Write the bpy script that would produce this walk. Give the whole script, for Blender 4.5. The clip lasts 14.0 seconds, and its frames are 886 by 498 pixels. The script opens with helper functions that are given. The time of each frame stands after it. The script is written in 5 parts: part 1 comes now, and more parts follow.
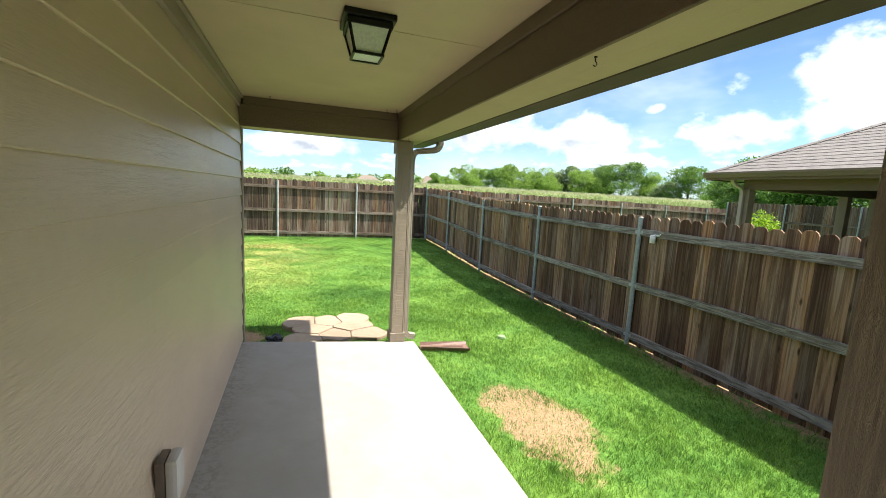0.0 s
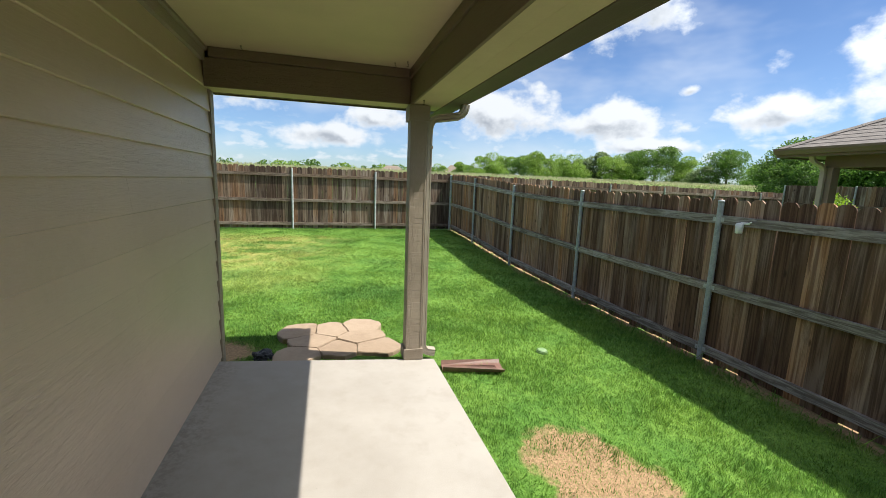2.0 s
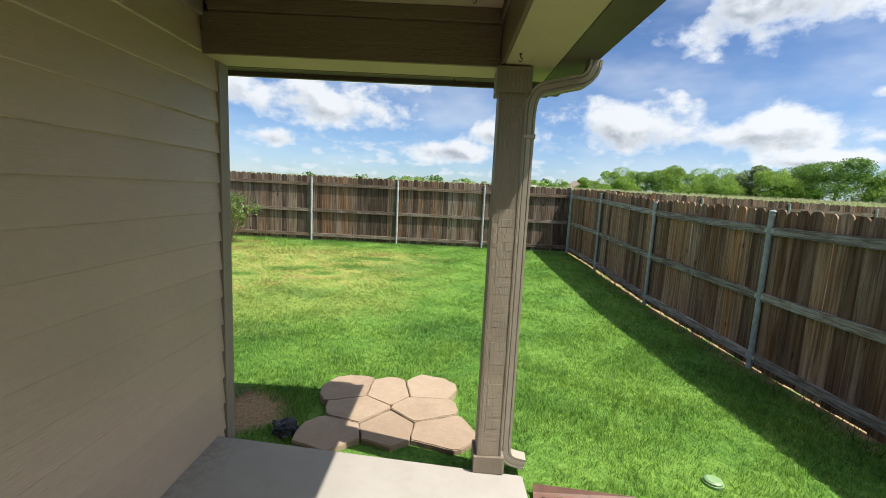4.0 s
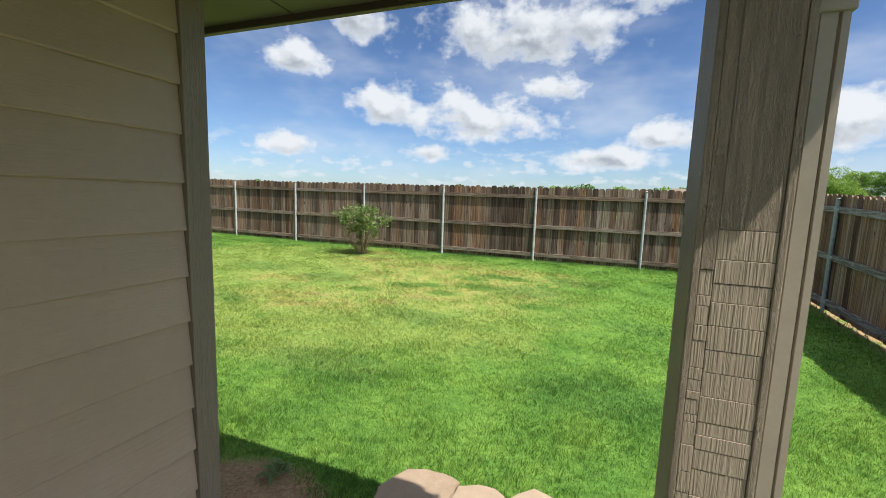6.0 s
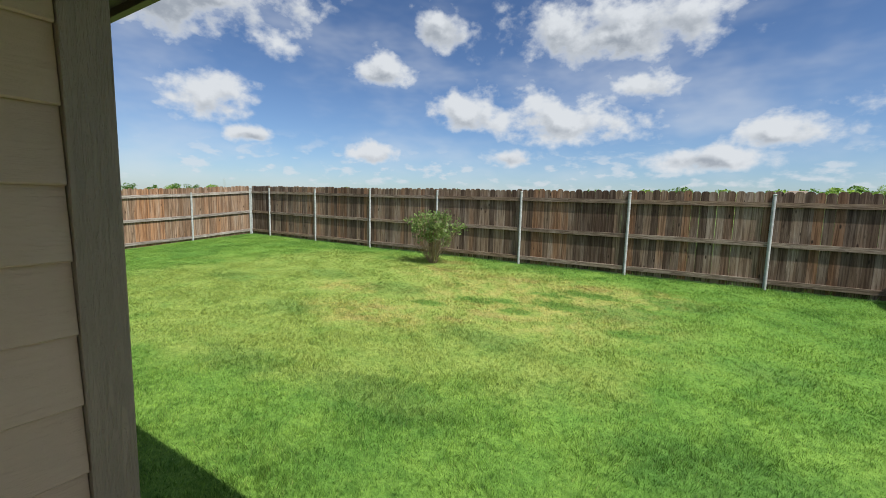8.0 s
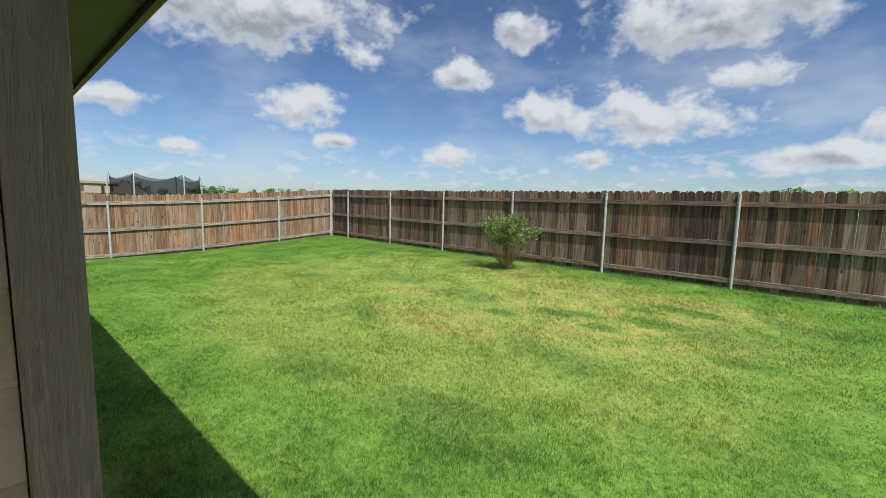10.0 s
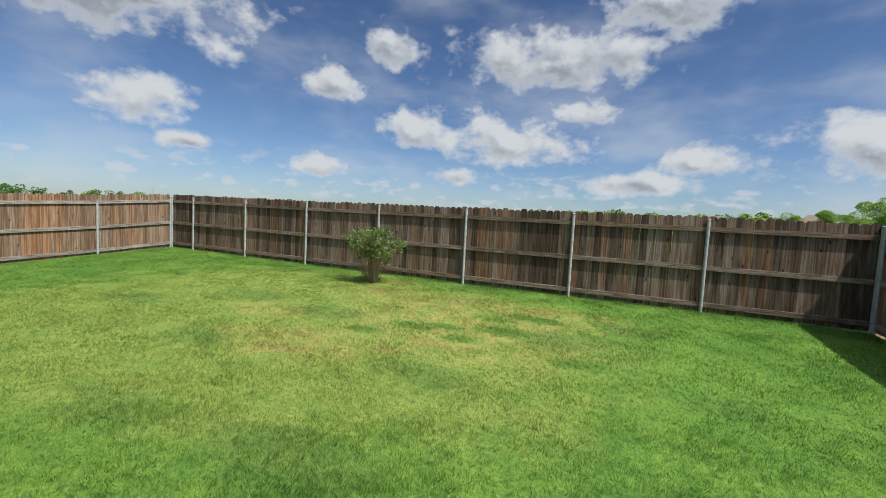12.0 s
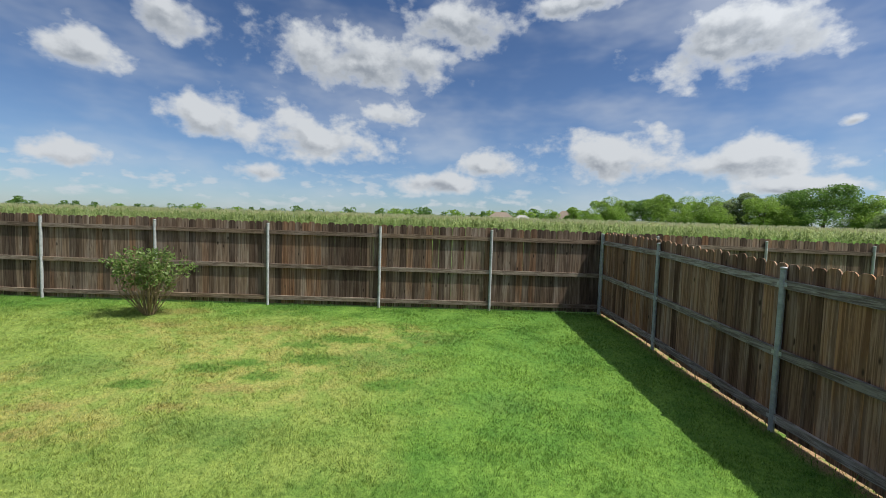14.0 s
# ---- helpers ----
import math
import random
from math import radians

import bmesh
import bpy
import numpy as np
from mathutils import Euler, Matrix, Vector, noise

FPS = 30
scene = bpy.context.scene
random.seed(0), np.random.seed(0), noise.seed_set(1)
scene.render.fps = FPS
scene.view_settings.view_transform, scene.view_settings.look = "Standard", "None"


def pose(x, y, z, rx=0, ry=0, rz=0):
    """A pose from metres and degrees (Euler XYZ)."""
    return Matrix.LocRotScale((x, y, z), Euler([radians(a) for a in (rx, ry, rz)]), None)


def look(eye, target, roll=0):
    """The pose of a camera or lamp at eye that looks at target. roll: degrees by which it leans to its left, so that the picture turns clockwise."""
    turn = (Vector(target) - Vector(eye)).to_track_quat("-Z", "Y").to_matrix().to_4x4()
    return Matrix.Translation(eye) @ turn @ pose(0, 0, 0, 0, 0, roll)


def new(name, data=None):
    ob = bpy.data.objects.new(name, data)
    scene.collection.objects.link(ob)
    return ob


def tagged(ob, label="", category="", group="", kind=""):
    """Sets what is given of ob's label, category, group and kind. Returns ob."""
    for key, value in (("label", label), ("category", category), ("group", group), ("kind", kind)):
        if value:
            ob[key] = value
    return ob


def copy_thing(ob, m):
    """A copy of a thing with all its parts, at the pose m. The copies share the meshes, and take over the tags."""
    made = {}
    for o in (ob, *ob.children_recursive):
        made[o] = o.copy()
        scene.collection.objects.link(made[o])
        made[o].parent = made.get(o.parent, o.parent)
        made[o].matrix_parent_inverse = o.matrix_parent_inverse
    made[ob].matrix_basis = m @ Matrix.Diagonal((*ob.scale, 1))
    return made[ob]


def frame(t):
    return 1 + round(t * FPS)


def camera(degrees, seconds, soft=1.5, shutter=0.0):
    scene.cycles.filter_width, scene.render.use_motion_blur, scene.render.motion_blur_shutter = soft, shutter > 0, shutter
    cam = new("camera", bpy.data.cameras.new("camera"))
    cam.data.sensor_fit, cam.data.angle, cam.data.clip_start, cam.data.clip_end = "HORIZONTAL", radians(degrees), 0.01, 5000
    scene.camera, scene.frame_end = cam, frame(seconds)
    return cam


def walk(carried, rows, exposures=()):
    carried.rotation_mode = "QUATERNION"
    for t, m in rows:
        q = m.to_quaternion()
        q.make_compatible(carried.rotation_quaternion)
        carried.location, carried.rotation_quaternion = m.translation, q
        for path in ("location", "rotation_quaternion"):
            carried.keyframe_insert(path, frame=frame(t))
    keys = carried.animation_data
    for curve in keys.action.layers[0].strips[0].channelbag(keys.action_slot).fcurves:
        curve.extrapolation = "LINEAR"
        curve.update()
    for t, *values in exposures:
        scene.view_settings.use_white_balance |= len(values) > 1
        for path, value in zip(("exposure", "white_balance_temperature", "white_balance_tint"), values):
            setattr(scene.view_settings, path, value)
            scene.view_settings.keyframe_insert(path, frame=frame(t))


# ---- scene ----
cam = camera(94.0, 14.0, soft=0.85)
PATH = [
    (0, (0.175, -0.505, 1.95), (0.832, 1.365, 1.685), 3.1),
    (0.5, (0.295, -0.303, 1.936), (1.058, 1.522, 1.642), 2.6),
    (1, (0.329, -0.086, 1.939), (1.024, 1.757, 1.589), 1.7),
    (1.5, (0.424, 0.162, 1.882), (1.015, 2.042, 1.541), 2.0),
    (2, (0.495, 0.448, 1.858), (1.036, 2.347, 1.539), 2.2),
    (2.5, (0.542, 0.769, 1.846), (0.999, 2.692, 1.545), 2.2),
    (2.7, (0.583, 0.884, 1.837), (0.988, 2.82, 1.542), 2.2),
    (4.8, (1.06, 2.365, 1.829), (0.769, 4.326, 1.568), 2.9),
    (5, (1.053, 2.5, 1.821), (0.694, 4.451, 1.562), 2.8),
    (5.5, (1.015, 2.839, 1.825), (0.481, 4.75, 1.572), 2.5),
    (6, (1.02, 3.136, 1.805), (0.322, 4.994, 1.558), 1.9),
    (6.5, (1.041, 3.403, 1.807), (0.194, 5.199, 1.568), 1.4),
    (7, (1.005, 3.646, 1.806), (0.03, 5.377, 1.574), 1.3),
    (9.3, (0.62, 3.999, 1.824), (-0.484, 5.65, 1.59), 1.7),
    (9.5, (0.627, 4.048, 1.82), (-0.532, 5.661, 1.584), 1.6),
    (10, (0.592, 4.192, 1.814), (-0.734, 5.672, 1.587), 1.4),
    (10.5, (0.583, 4.291, 1.818), (-0.883, 5.634, 1.603), 1.5),
    (11, (0.596, 4.31, 1.822), (-0.926, 5.591, 1.621), 1.7),
    (11.5, (0.58, 4.293, 1.829), (-0.772, 5.756, 1.649), 2.2),
    (12, (0.647, 4.393, 1.833), (-0.174, 6.211, 1.688), 3.0),
    (12.5, (0.721, 4.434, 1.932), (0.432, 6.41, 1.825), 2.8),
    (13, (0.755, 4.477, 2.101), (0.65, 6.473, 2.019), 2.5),
    (13.5, (0.761, 4.493, 2.18), (0.708, 6.49, 2.085), 2.3),
    (14, (0.759, 4.484, 2.191), (0.79, 6.48, 2.071), 1.8),
]
EXPOSURES = [(0.0, 1.84), (0.4, 1.58), (1.0, 1.42), (1.5, 1.34), (2.7, 1.28), (5.0, 1.20), (6.5, 1.13), (7.2, 1.03), (9.5, 0.86), (11.0, 0.93), (11.7, 0.80), (12.4, 0.72), (13.2, 0.76), (14.0, 0.75)]
walk(cam, [(t, look(eye, target, roll)) for t, eye, target, roll in PATH], EXPOSURES)

# ---- sun, sky and clouds ----
SUN = Vector((0.575, -0.165, 1.0)).normalized()
sun = new("sun", bpy.data.lights.new("sun", "SUN"))
sun.data.energy, sun.data.angle, sun.data.color = 3.8, radians(0.55), (1.0, 0.95, 0.86)
sun.matrix_world = look(SUN * 60, (0, 0, 0))

# clouds: azimuth from +y towards +x, elevation, half width, half height, all in degrees
CLOUDS = [
    (-41, 16.4, 4.5, 2.0), (-11, 20.3, 13.0, 4.0), (3, 25.2, 8.3, 2.9), (35, 20.5, 8.4, 4.1), (-29, 11.9, 4.7, 2.8), (-16, 11.0, 11.6, 3.0),
    (-7, 14.2, 3.8, 2.1), (-41, 6.2, 3.0, 1.6), (22, 9.1, 9.4, 3.1), (37, 8.1, 7.6, 2.4), (-1, 5.6, 7.0, 1.4), (7, 8.4, 4.6, 1.9),
    (-23, 6.0, 3.9, 1.1), (45, 11.3, 1.4, 0.7), (-32, 21.7, 4.3, 2.4), (17, 26.7, 5.6, 1.4), (42, 5.2, 6.7, 1.0), (-67, 21.6, 15.5, 4.7),
    (-61, 11.9, 5.2, 2.9), (-56, 7.5, 2.7, 1.1), (-74, 5.6, 2.9, 1.0), (-81, 10.1, 4.5, 1.6), (53, 8.5, 4.7, 2.0), (66, 12.0, 8.5, 4.4),
]


class Nodes:
    """Short hand for building a node tree."""

    def __init__(self, tree):
        self.tree = tree

    def add(self, kind, inputs=(), **settings):
        n = self.tree.nodes.new(kind)
        for key, value in settings.items():
            setattr(n, key, value)
        for key, value in dict(inputs).items():
            self.put(n.inputs[key], value)
        return n

    def put(self, socket, value):
        if isinstance(value, bpy.types.NodeSocket):
            self.tree.links.new(value, socket)
        else:
            socket.default_value = value

    def math(self, op, a, b=0.0, c=0.0, clamp=False):
        n = self.add("ShaderNodeMath", operation=op, use_clamp=clamp)
        for s, v in zip(n.inputs, (a, b, c)):
            self.put(s, v)
        return n.outputs[0]

    def mix(self, fac, a, b, blend="MIX"):
        n = self.add("ShaderNodeMix", data_type="RGBA", blend_type=blend, clamp_factor=True)
        for s, v in ((n.inputs[0], fac), (n.inputs[6], a), (n.inputs[7], b)):
            self.put(s, (*v, 1.0) if isinstance(v, tuple) and len(v) == 3 else v)
        return n.outputs[2]

    def noise(self, vector, scale, detail=4.0, rough=0.55, distort=0.0):
        return self.add("ShaderNodeTexNoise", {"Vector": vector, "Scale": scale, "Detail": detail, "Roughness": rough, "Distortion": distort}).outputs[0]

    def ramp(self, value, lo, hi, to_lo=0.0, to_hi=1.0):
        return self.add("ShaderNodeMapRange", {0: value, 1: lo, 2: hi, 3: to_lo, 4: to_hi}, interpolation_type="SMOOTHSTEP").outputs[0]

    def scaled(self, vector, x, y, z):
        return self.add("ShaderNodeVectorMath", {0: vector, 1: (x, y, z)}, operation="MULTIPLY").outputs[0]


def build_world():
    world = bpy.data.worlds.new("sky")
    scene.world = world
    world.use_nodes = True
    world.node_tree.nodes.clear()
    n = Nodes(world.node_tree)
    sky = n.add("ShaderNodeTexSky", sky_type="NISHITA", sun_disc=False, sun_elevation=math.asin(SUN.z), sun_rotation=math.atan2(SUN.x, SUN.y),
                altitude=200.0, air_density=1.0, dust_density=0.6, ozone_density=1.6)
    way = n.add("ShaderNodeTexCoord").outputs["Generated"]
    part_of = n.add("ShaderNodeSeparateXYZ", {0: way})
    x, y, z = part_of.outputs
    azimuth = n.math("MULTIPLY", n.math("ARCTAN2", x, y), 180 / math.pi)
    height = n.math("MULTIPLY", n.math("ARCSINE", z), 180 / math.pi)
    lump_way = n.scaled(way, 1, 1, 1.35)
    lump = n.noise(lump_way, 12.5, 5.0, 0.52)
    sunward = n.add("ShaderNodeVectorMath", {0: lump_way, 1: tuple(SUN * 0.03)}, operation="ADD").outputs[0]
    relief = n.math("SUBTRACT", lump, n.noise(sunward, 12.5, 5.0, 0.52))
    fine = n.noise(n.scaled(way, 1, 1, 1.5), 36.0, 5.0, 0.55)
    edge = n.math("MULTIPLY_ADD", n.math("SUBTRACT", lump, 0.5), 2.7, n.math("MULTIPLY", n.math("SUBTRACT", fine, 0.5), 0.8))
    body, base = None, None
    for a, e, w, h in CLOUDS:
        u = n.math("DIVIDE", n.math("SUBTRACT", azimuth, a), w)
        v = n.math("DIVIDE", n.math("SUBTRACT", height, e), h)
        far = n.math("SQRT", n.math("ADD", n.math("MULTIPLY", u, u), n.math("MULTIPLY", v, v)))
        near = n.math("SUBTRACT", 1.0, far)
        low = n.math("MULTIPLY", n.ramp(near, -0.3, 0.5), v)
        body = near if body is None else n.math("SMOOTH_MAX", body, near, 0.15)
        base = low if base is None else n.math("ADD", base, low)
    density = n.math("ADD", body, edge)
    cover = n.ramp(density, -0.25, 0.55)
    # thin high haze and far small clouds near the horizon
    veil = n.noise(n.scaled(way, 1.0, 1.0, 2.4), 3.4, 4.0, 0.55)
    cover = n.math("MAXIMUM", cover, n.math("MULTIPLY", n.ramp(veil, 0.42, 0.78), 0.42))
    low_band = n.math("MULTIPLY", n.ramp(height, 0.6, 2.5), n.ramp(height, 9.0, 4.0))
    small = n.noise(n.scaled(way, 1.0, 1.0, 2.3), 22.0, 4.0, 0.5)
    cover = n.math("MAXIMUM", cover, n.math("MULTIPLY", n.math("MULTIPLY", n.ramp(small, 0.50, 0.68), low_band), 0.62))
    # broken cloud goes on overhead and behind, unseen, added to fill the shade
    wide = n.add("ShaderNodeVectorMath", {0: way, 1: n.add("ShaderNodeCombineXYZ", {0: n.math("ADD", z, 0.18), 1: n.math("ADD", z, 0.18), 2: 1.0}).outputs[0]}, operation="DIVIDE").outputs[0]
    field = n.ramp(n.noise(n.scaled(wide, 1, 1, 0), 1.6, 7.0, 0.6), 0.46, 0.62)
    beyond = n.math("MAXIMUM", n.ramp(height, 27.0, 36.0), n.math("MULTIPLY", n.ramp(n.math("ABSOLUTE", azimuth), 84.0, 100.0), n.ramp(height, 3.0, 9.0)))
    cover = n.math("MAXIMUM", cover, n.math("MULTIPLY", field, beyond))
    # sunlit tops and sides, grey where the cloud is thick and low
    shade = n.math("ADD", n.math("MULTIPLY_ADD", base, 1.35, 0.22), n.math("MULTIPLY_ADD", relief, 3.6, n.math("MULTIPLY", n.math("SUBTRACT", fine, 0.5), 0.7)))
    shade = n.math("SUBTRACT", shade, n.ramp(height, 13.0, 25.0, 0.0, 0.85))
    thick = n.math("MULTIPLY", n.ramp(density, 0.0, 0.8), n.ramp(shade, 0.45, -0.95))
    white = n.mix(thick, (6.0, 6.3, 6.65), (2.75, 3.1, 3.6))
    # cloud brightness raised around the sun, added to fill the porch shade
    facing = n.add("ShaderNodeVectorMath", {0: way, 1: tuple(SUN)}, operation="DOT_PRODUCT").outputs["Value"]
    facing = n.math("MAXIMUM", facing, 0.0)
    fill_halo = n.math("MULTIPLY_ADD", n.math("POWER", facing, 3.0), 1.6, n.math("MULTIPLY_ADD", n.math("POWER", facing, 12.0), 5.0, 1.0))
    white = n.mix(1.0, white, n.add("ShaderNodeCombineXYZ", {0: fill_halo, 1: fill_halo, 2: fill_halo}).outputs[0], "MULTIPLY")
    high = n.ramp(height, 0.0, 28.0)
    blue = n.mix(1.0, sky.outputs[0], n.mix(high, (0.68, 0.81, 1.0), (0.50, 0.62, 0.80)), "MULTIPLY")
    colour = n.mix(cover, blue, white)
    out = n.add("ShaderNodeBackground", {"Color": colour, "Strength": 0.062})
    n.tree.links.new(out.outputs[0], n.add("ShaderNodeOutputWorld").inputs[0])


build_world()


# ---- materials ----
def material(name, build, rough=0.7, metal=0.0, bump=0.0, spec=0.5, through_leaf=0.0):
    """build(n, place) gives the colour socket, and where bump is set, the height socket too."""
    m = bpy.data.materials.new(name)
    m.use_nodes = True
    m.node_tree.nodes.clear()
    n = Nodes(m.node_tree)
    place = n.add("ShaderNodeNewGeometry").outputs["Position"]
    colour, height = build(n, place)
    shader = n.add("ShaderNodeBsdfPrincipled", {"Roughness": rough, "Metallic": metal, "Specular IOR Level": spec})
    n.put(shader.inputs["Base Color"], (*colour, 1.0) if isinstance(colour, tuple) else colour)
    if bump and height is not None:
        shader_bump = n.add("ShaderNodeBump", {"Strength": 1.0, "Distance": bump, "Height": height})
        n.tree.links.new(shader_bump.outputs[0], shader.inputs["Normal"])
    last = shader.outputs[0]
    if through_leaf:
        glow = n.add("ShaderNodeBsdfTranslucent", {"Color": n.mix(1.0, colour, (1.1, 1.15, 0.95), "MULTIPLY")})
        last = n.add("ShaderNodeMixShader", {0: through_leaf, 1: last, 2: glow.outputs[0]}).outputs[0]
    n.tree.links.new(last, n.add("ShaderNodeOutputMaterial").inputs[0])
    return m


def tint(c, k):
    return tuple(v * k for v in c)


def plain(name, c, rough=0.6, metal=0.0, vary=0.18, scale=9.0, bump=0.0006, fine=120.0, spec=0.5):
    def build(n, p):
        big, small = n.noise(p, scale, 5.0), n.noise(p, fine, 3.0)
        f = n.math("ADD", n.math("MULTIPLY", big, 0.7), n.math("MULTIPLY", small, 0.3))
        return n.mix(n.ramp(f, 0.3, 0.7), tint(c, 1 - vary), tint(c, 1 + vary)), n.math("ADD", small, big)
    return material(name, build, rough, metal, bump, spec)


def painted_board(name, c, along, rough=0.5, bump=0.0016, ridges=9.0):
    """Paint over a pressed wood grain that runs along one axis."""
    def build(n, p):
        s = [26.0, 26.0, 26.0]
        s["xyz".index(along)] = 1.9
        grain = n.noise(n.scaled(p, *s), 2.6, 5.0, 0.65, 1.2)
        rings = n.ramp(n.math("PINGPONG", n.math("MULTIPLY", grain, ridges), 1.0), 0.15, 0.9)
        big, dirt = n.noise(p, 1.3, 4.0), n.noise(p, 23.0, 6.0)
        each = n.add("ShaderNodeObjectInfo").outputs["Random"]
        f = n.math("ADD", n.math("MULTIPLY", big, 0.6), n.math("ADD", n.math("MULTIPLY", dirt, 0.25), n.math("MULTIPLY", each, 0.15)))
        return n.mix(n.ramp(f, 0.25, 0.75), tint(c, 0.9), tint(c, 1.1)), n.math("ADD", n.math("MULTIPLY", rings, 0.7), n.math("MULTIPLY", grain, 1.0))
    return material(name, build, rough, 0.0, bump)


def cedar(name, dark, mid, warm, grey, grain=(27.0, 27.0, 0.9), knotty=1.0):
    """Weathered fence boards: each board its own tone, streaks along its height, knots, silvered patches."""
    def build(n, p):
        info = n.add("ShaderNodeObjectInfo")
        each = info.outputs["Random"]
        shift = n.add("ShaderNodeCombineXYZ", {0: n.math("MULTIPLY", each, 37.0), 1: n.math("MULTIPLY", each, 91.0), 2: n.math("MULTIPLY", each, 53.0)}).outputs[0]
        q = n.add("ShaderNodeVectorMath", {0: p, 1: shift}, operation="ADD").outputs[0]
        streak = n.noise(n.scaled(q, *grain), 1.0, 7.0, 0.66, 0.9)
        fibre = n.noise(n.scaled(q, *(9.0 * g for g in grain)), 1.0, 3.0)
        patch = n.noise(n.scaled(q, 6.0, 6.0, 0.9), 1.0, 4.0)
        tone = n.math("FRACT", n.math("MULTIPLY", each, 7.31))
        colour = n.mix(n.ramp(tone, 0.1, 0.9), dark, mid)
        colour = n.mix(n.math("MULTIPLY", n.ramp(n.math("FRACT", n.math("MULTIPLY", each, 17.7)), 0.55, 1.0), 0.75), colour, warm)
        colour = n.mix(n.math("MULTIPLY", n.ramp(patch, 0.42, 0.72), n.math("MULTIPLY_ADD", tone, 0.5, 0.25)), colour, grey)
        colour = n.mix(n.math("MULTIPLY", n.ramp(streak, 0.40, 0.60), 0.85), n.mix(1.0, colour, (0.42, 0.38, 0.36), "MULTIPLY"), colour)
        colour = n.mix(n.math("MULTIPLY", n.ramp(fibre, 0.35, 0.7), 0.3), colour, n.mix(1.0, colour, (1.5, 1.45, 1.4), "MULTIPLY"))
        knots = n.add("ShaderNodeTexVoronoi", {"Vector": n.scaled(q, 7.0, 7.0, 2.6), "Scale": 1.0}).outputs["Distance"]
        colour = n.mix(n.math("MULTIPLY", n.ramp(knots, 0.15, 0.05), knotty), colour, tint(dark, 0.35))
        return colour, n.math("ADD", streak, n.math("MULTIPLY", fibre, 0.6))
    return material(name, build, 0.85, 0.0, 0.004, 0.25)


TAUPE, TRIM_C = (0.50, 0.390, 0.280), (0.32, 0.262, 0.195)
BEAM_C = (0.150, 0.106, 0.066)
siding_y = painted_board("siding_paint_east", TAUPE, "y", 0.33, 0.0006)
siding_x = painted_board("siding_paint_north", TAUPE, "x", 0.33, 0.0006)
trim_x, trim_y, trim_z = (painted_board("trim_paint_" + a, TRIM_C, a, 0.5, 0.0022) for a in "xyz")
column_paint = painted_board("column_paint", TRIM_C, "z", 0.5, 0.0024, 24.0)


def ridged(name, c):
    """Paint over short upright ridges of raised grain."""
    def build(n, p):
        each = n.add("ShaderNodeObjectInfo").outputs["Random"]
        shift = n.add("ShaderNodeCombineXYZ", {0: n.math("MULTIPLY", each, 7.0), 1: 0.0, 2: n.math("MULTIPLY", each, 3.0)}).outputs[0]
        q = n.add("ShaderNodeVectorMath", {0: p, 1: shift}, operation="ADD").outputs[0]
        ridge = n.ramp(n.noise(n.scaled(q, 260.0, 260.0, 9.0), 1.0, 2.0, 0.5, 0.3), 0.35, 0.65)
        big = n.noise(p, 6.0, 5.0)
        return n.mix(n.ramp(big, 0.3, 0.7), tint(c, 0.9), tint(c, 1.1)), ridge
    return material(name, build, 0.5, 0.0, 0.0009)


cracked_paint = ridged("cracked_paint", TRIM_C)
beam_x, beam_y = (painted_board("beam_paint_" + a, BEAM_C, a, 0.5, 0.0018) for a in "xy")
fascia_paint = plain("fascia_paint", (0.085, 0.062, 0.046), 0.45, vary=0.12, scale=5.0)
ceiling_paint = plain("ceiling_paint", (0.455, 0.372, 0.240), 0.6, vary=0.06, scale=3.0, bump=0.0004)
black_metal = plain("black_metal", (0.012, 0.012, 0.012), 0.4, 0.6, 0.3)
spout_paint = plain("spout_paint", (0.33, 0.285, 0.225), 0.38, vary=0.08, bump=0.0002)
galvanised = plain("galvanised_steel", (0.33, 0.355, 0.355), 0.65, 0.1, 0.22, 14.0, 0.0003, 60.0)
tie_steel = plain("tie_steel", (0.42, 0.43, 0.42), 0.5, 0.3, 0.2, 30.0, 0.0003)
white_plastic = plain("white_plastic", (0.72, 0.72, 0.70), 0.4, vary=0.05)
frosted = plain("frosted_glass", (0.62, 0.68, 0.60), 0.35, vary=0.1, scale=60.0, bump=0.0008)
# one cedar in copies: side fence lightened against its shade, left fence for sun
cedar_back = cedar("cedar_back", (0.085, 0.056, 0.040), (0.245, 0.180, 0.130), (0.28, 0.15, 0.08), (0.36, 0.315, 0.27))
cedar_side_lifted = cedar("cedar_side_lifted", (0.135, 0.076, 0.046), (0.385, 0.238, 0.148), (0.47, 0.24, 0.11), (0.45, 0.365, 0.305))
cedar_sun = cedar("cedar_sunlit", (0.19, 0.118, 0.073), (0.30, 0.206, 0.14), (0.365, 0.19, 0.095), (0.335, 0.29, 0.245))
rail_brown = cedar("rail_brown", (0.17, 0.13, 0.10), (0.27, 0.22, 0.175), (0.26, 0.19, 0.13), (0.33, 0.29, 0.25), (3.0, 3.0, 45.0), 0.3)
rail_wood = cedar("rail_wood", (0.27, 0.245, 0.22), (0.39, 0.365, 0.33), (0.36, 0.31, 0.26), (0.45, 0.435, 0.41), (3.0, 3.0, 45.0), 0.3)


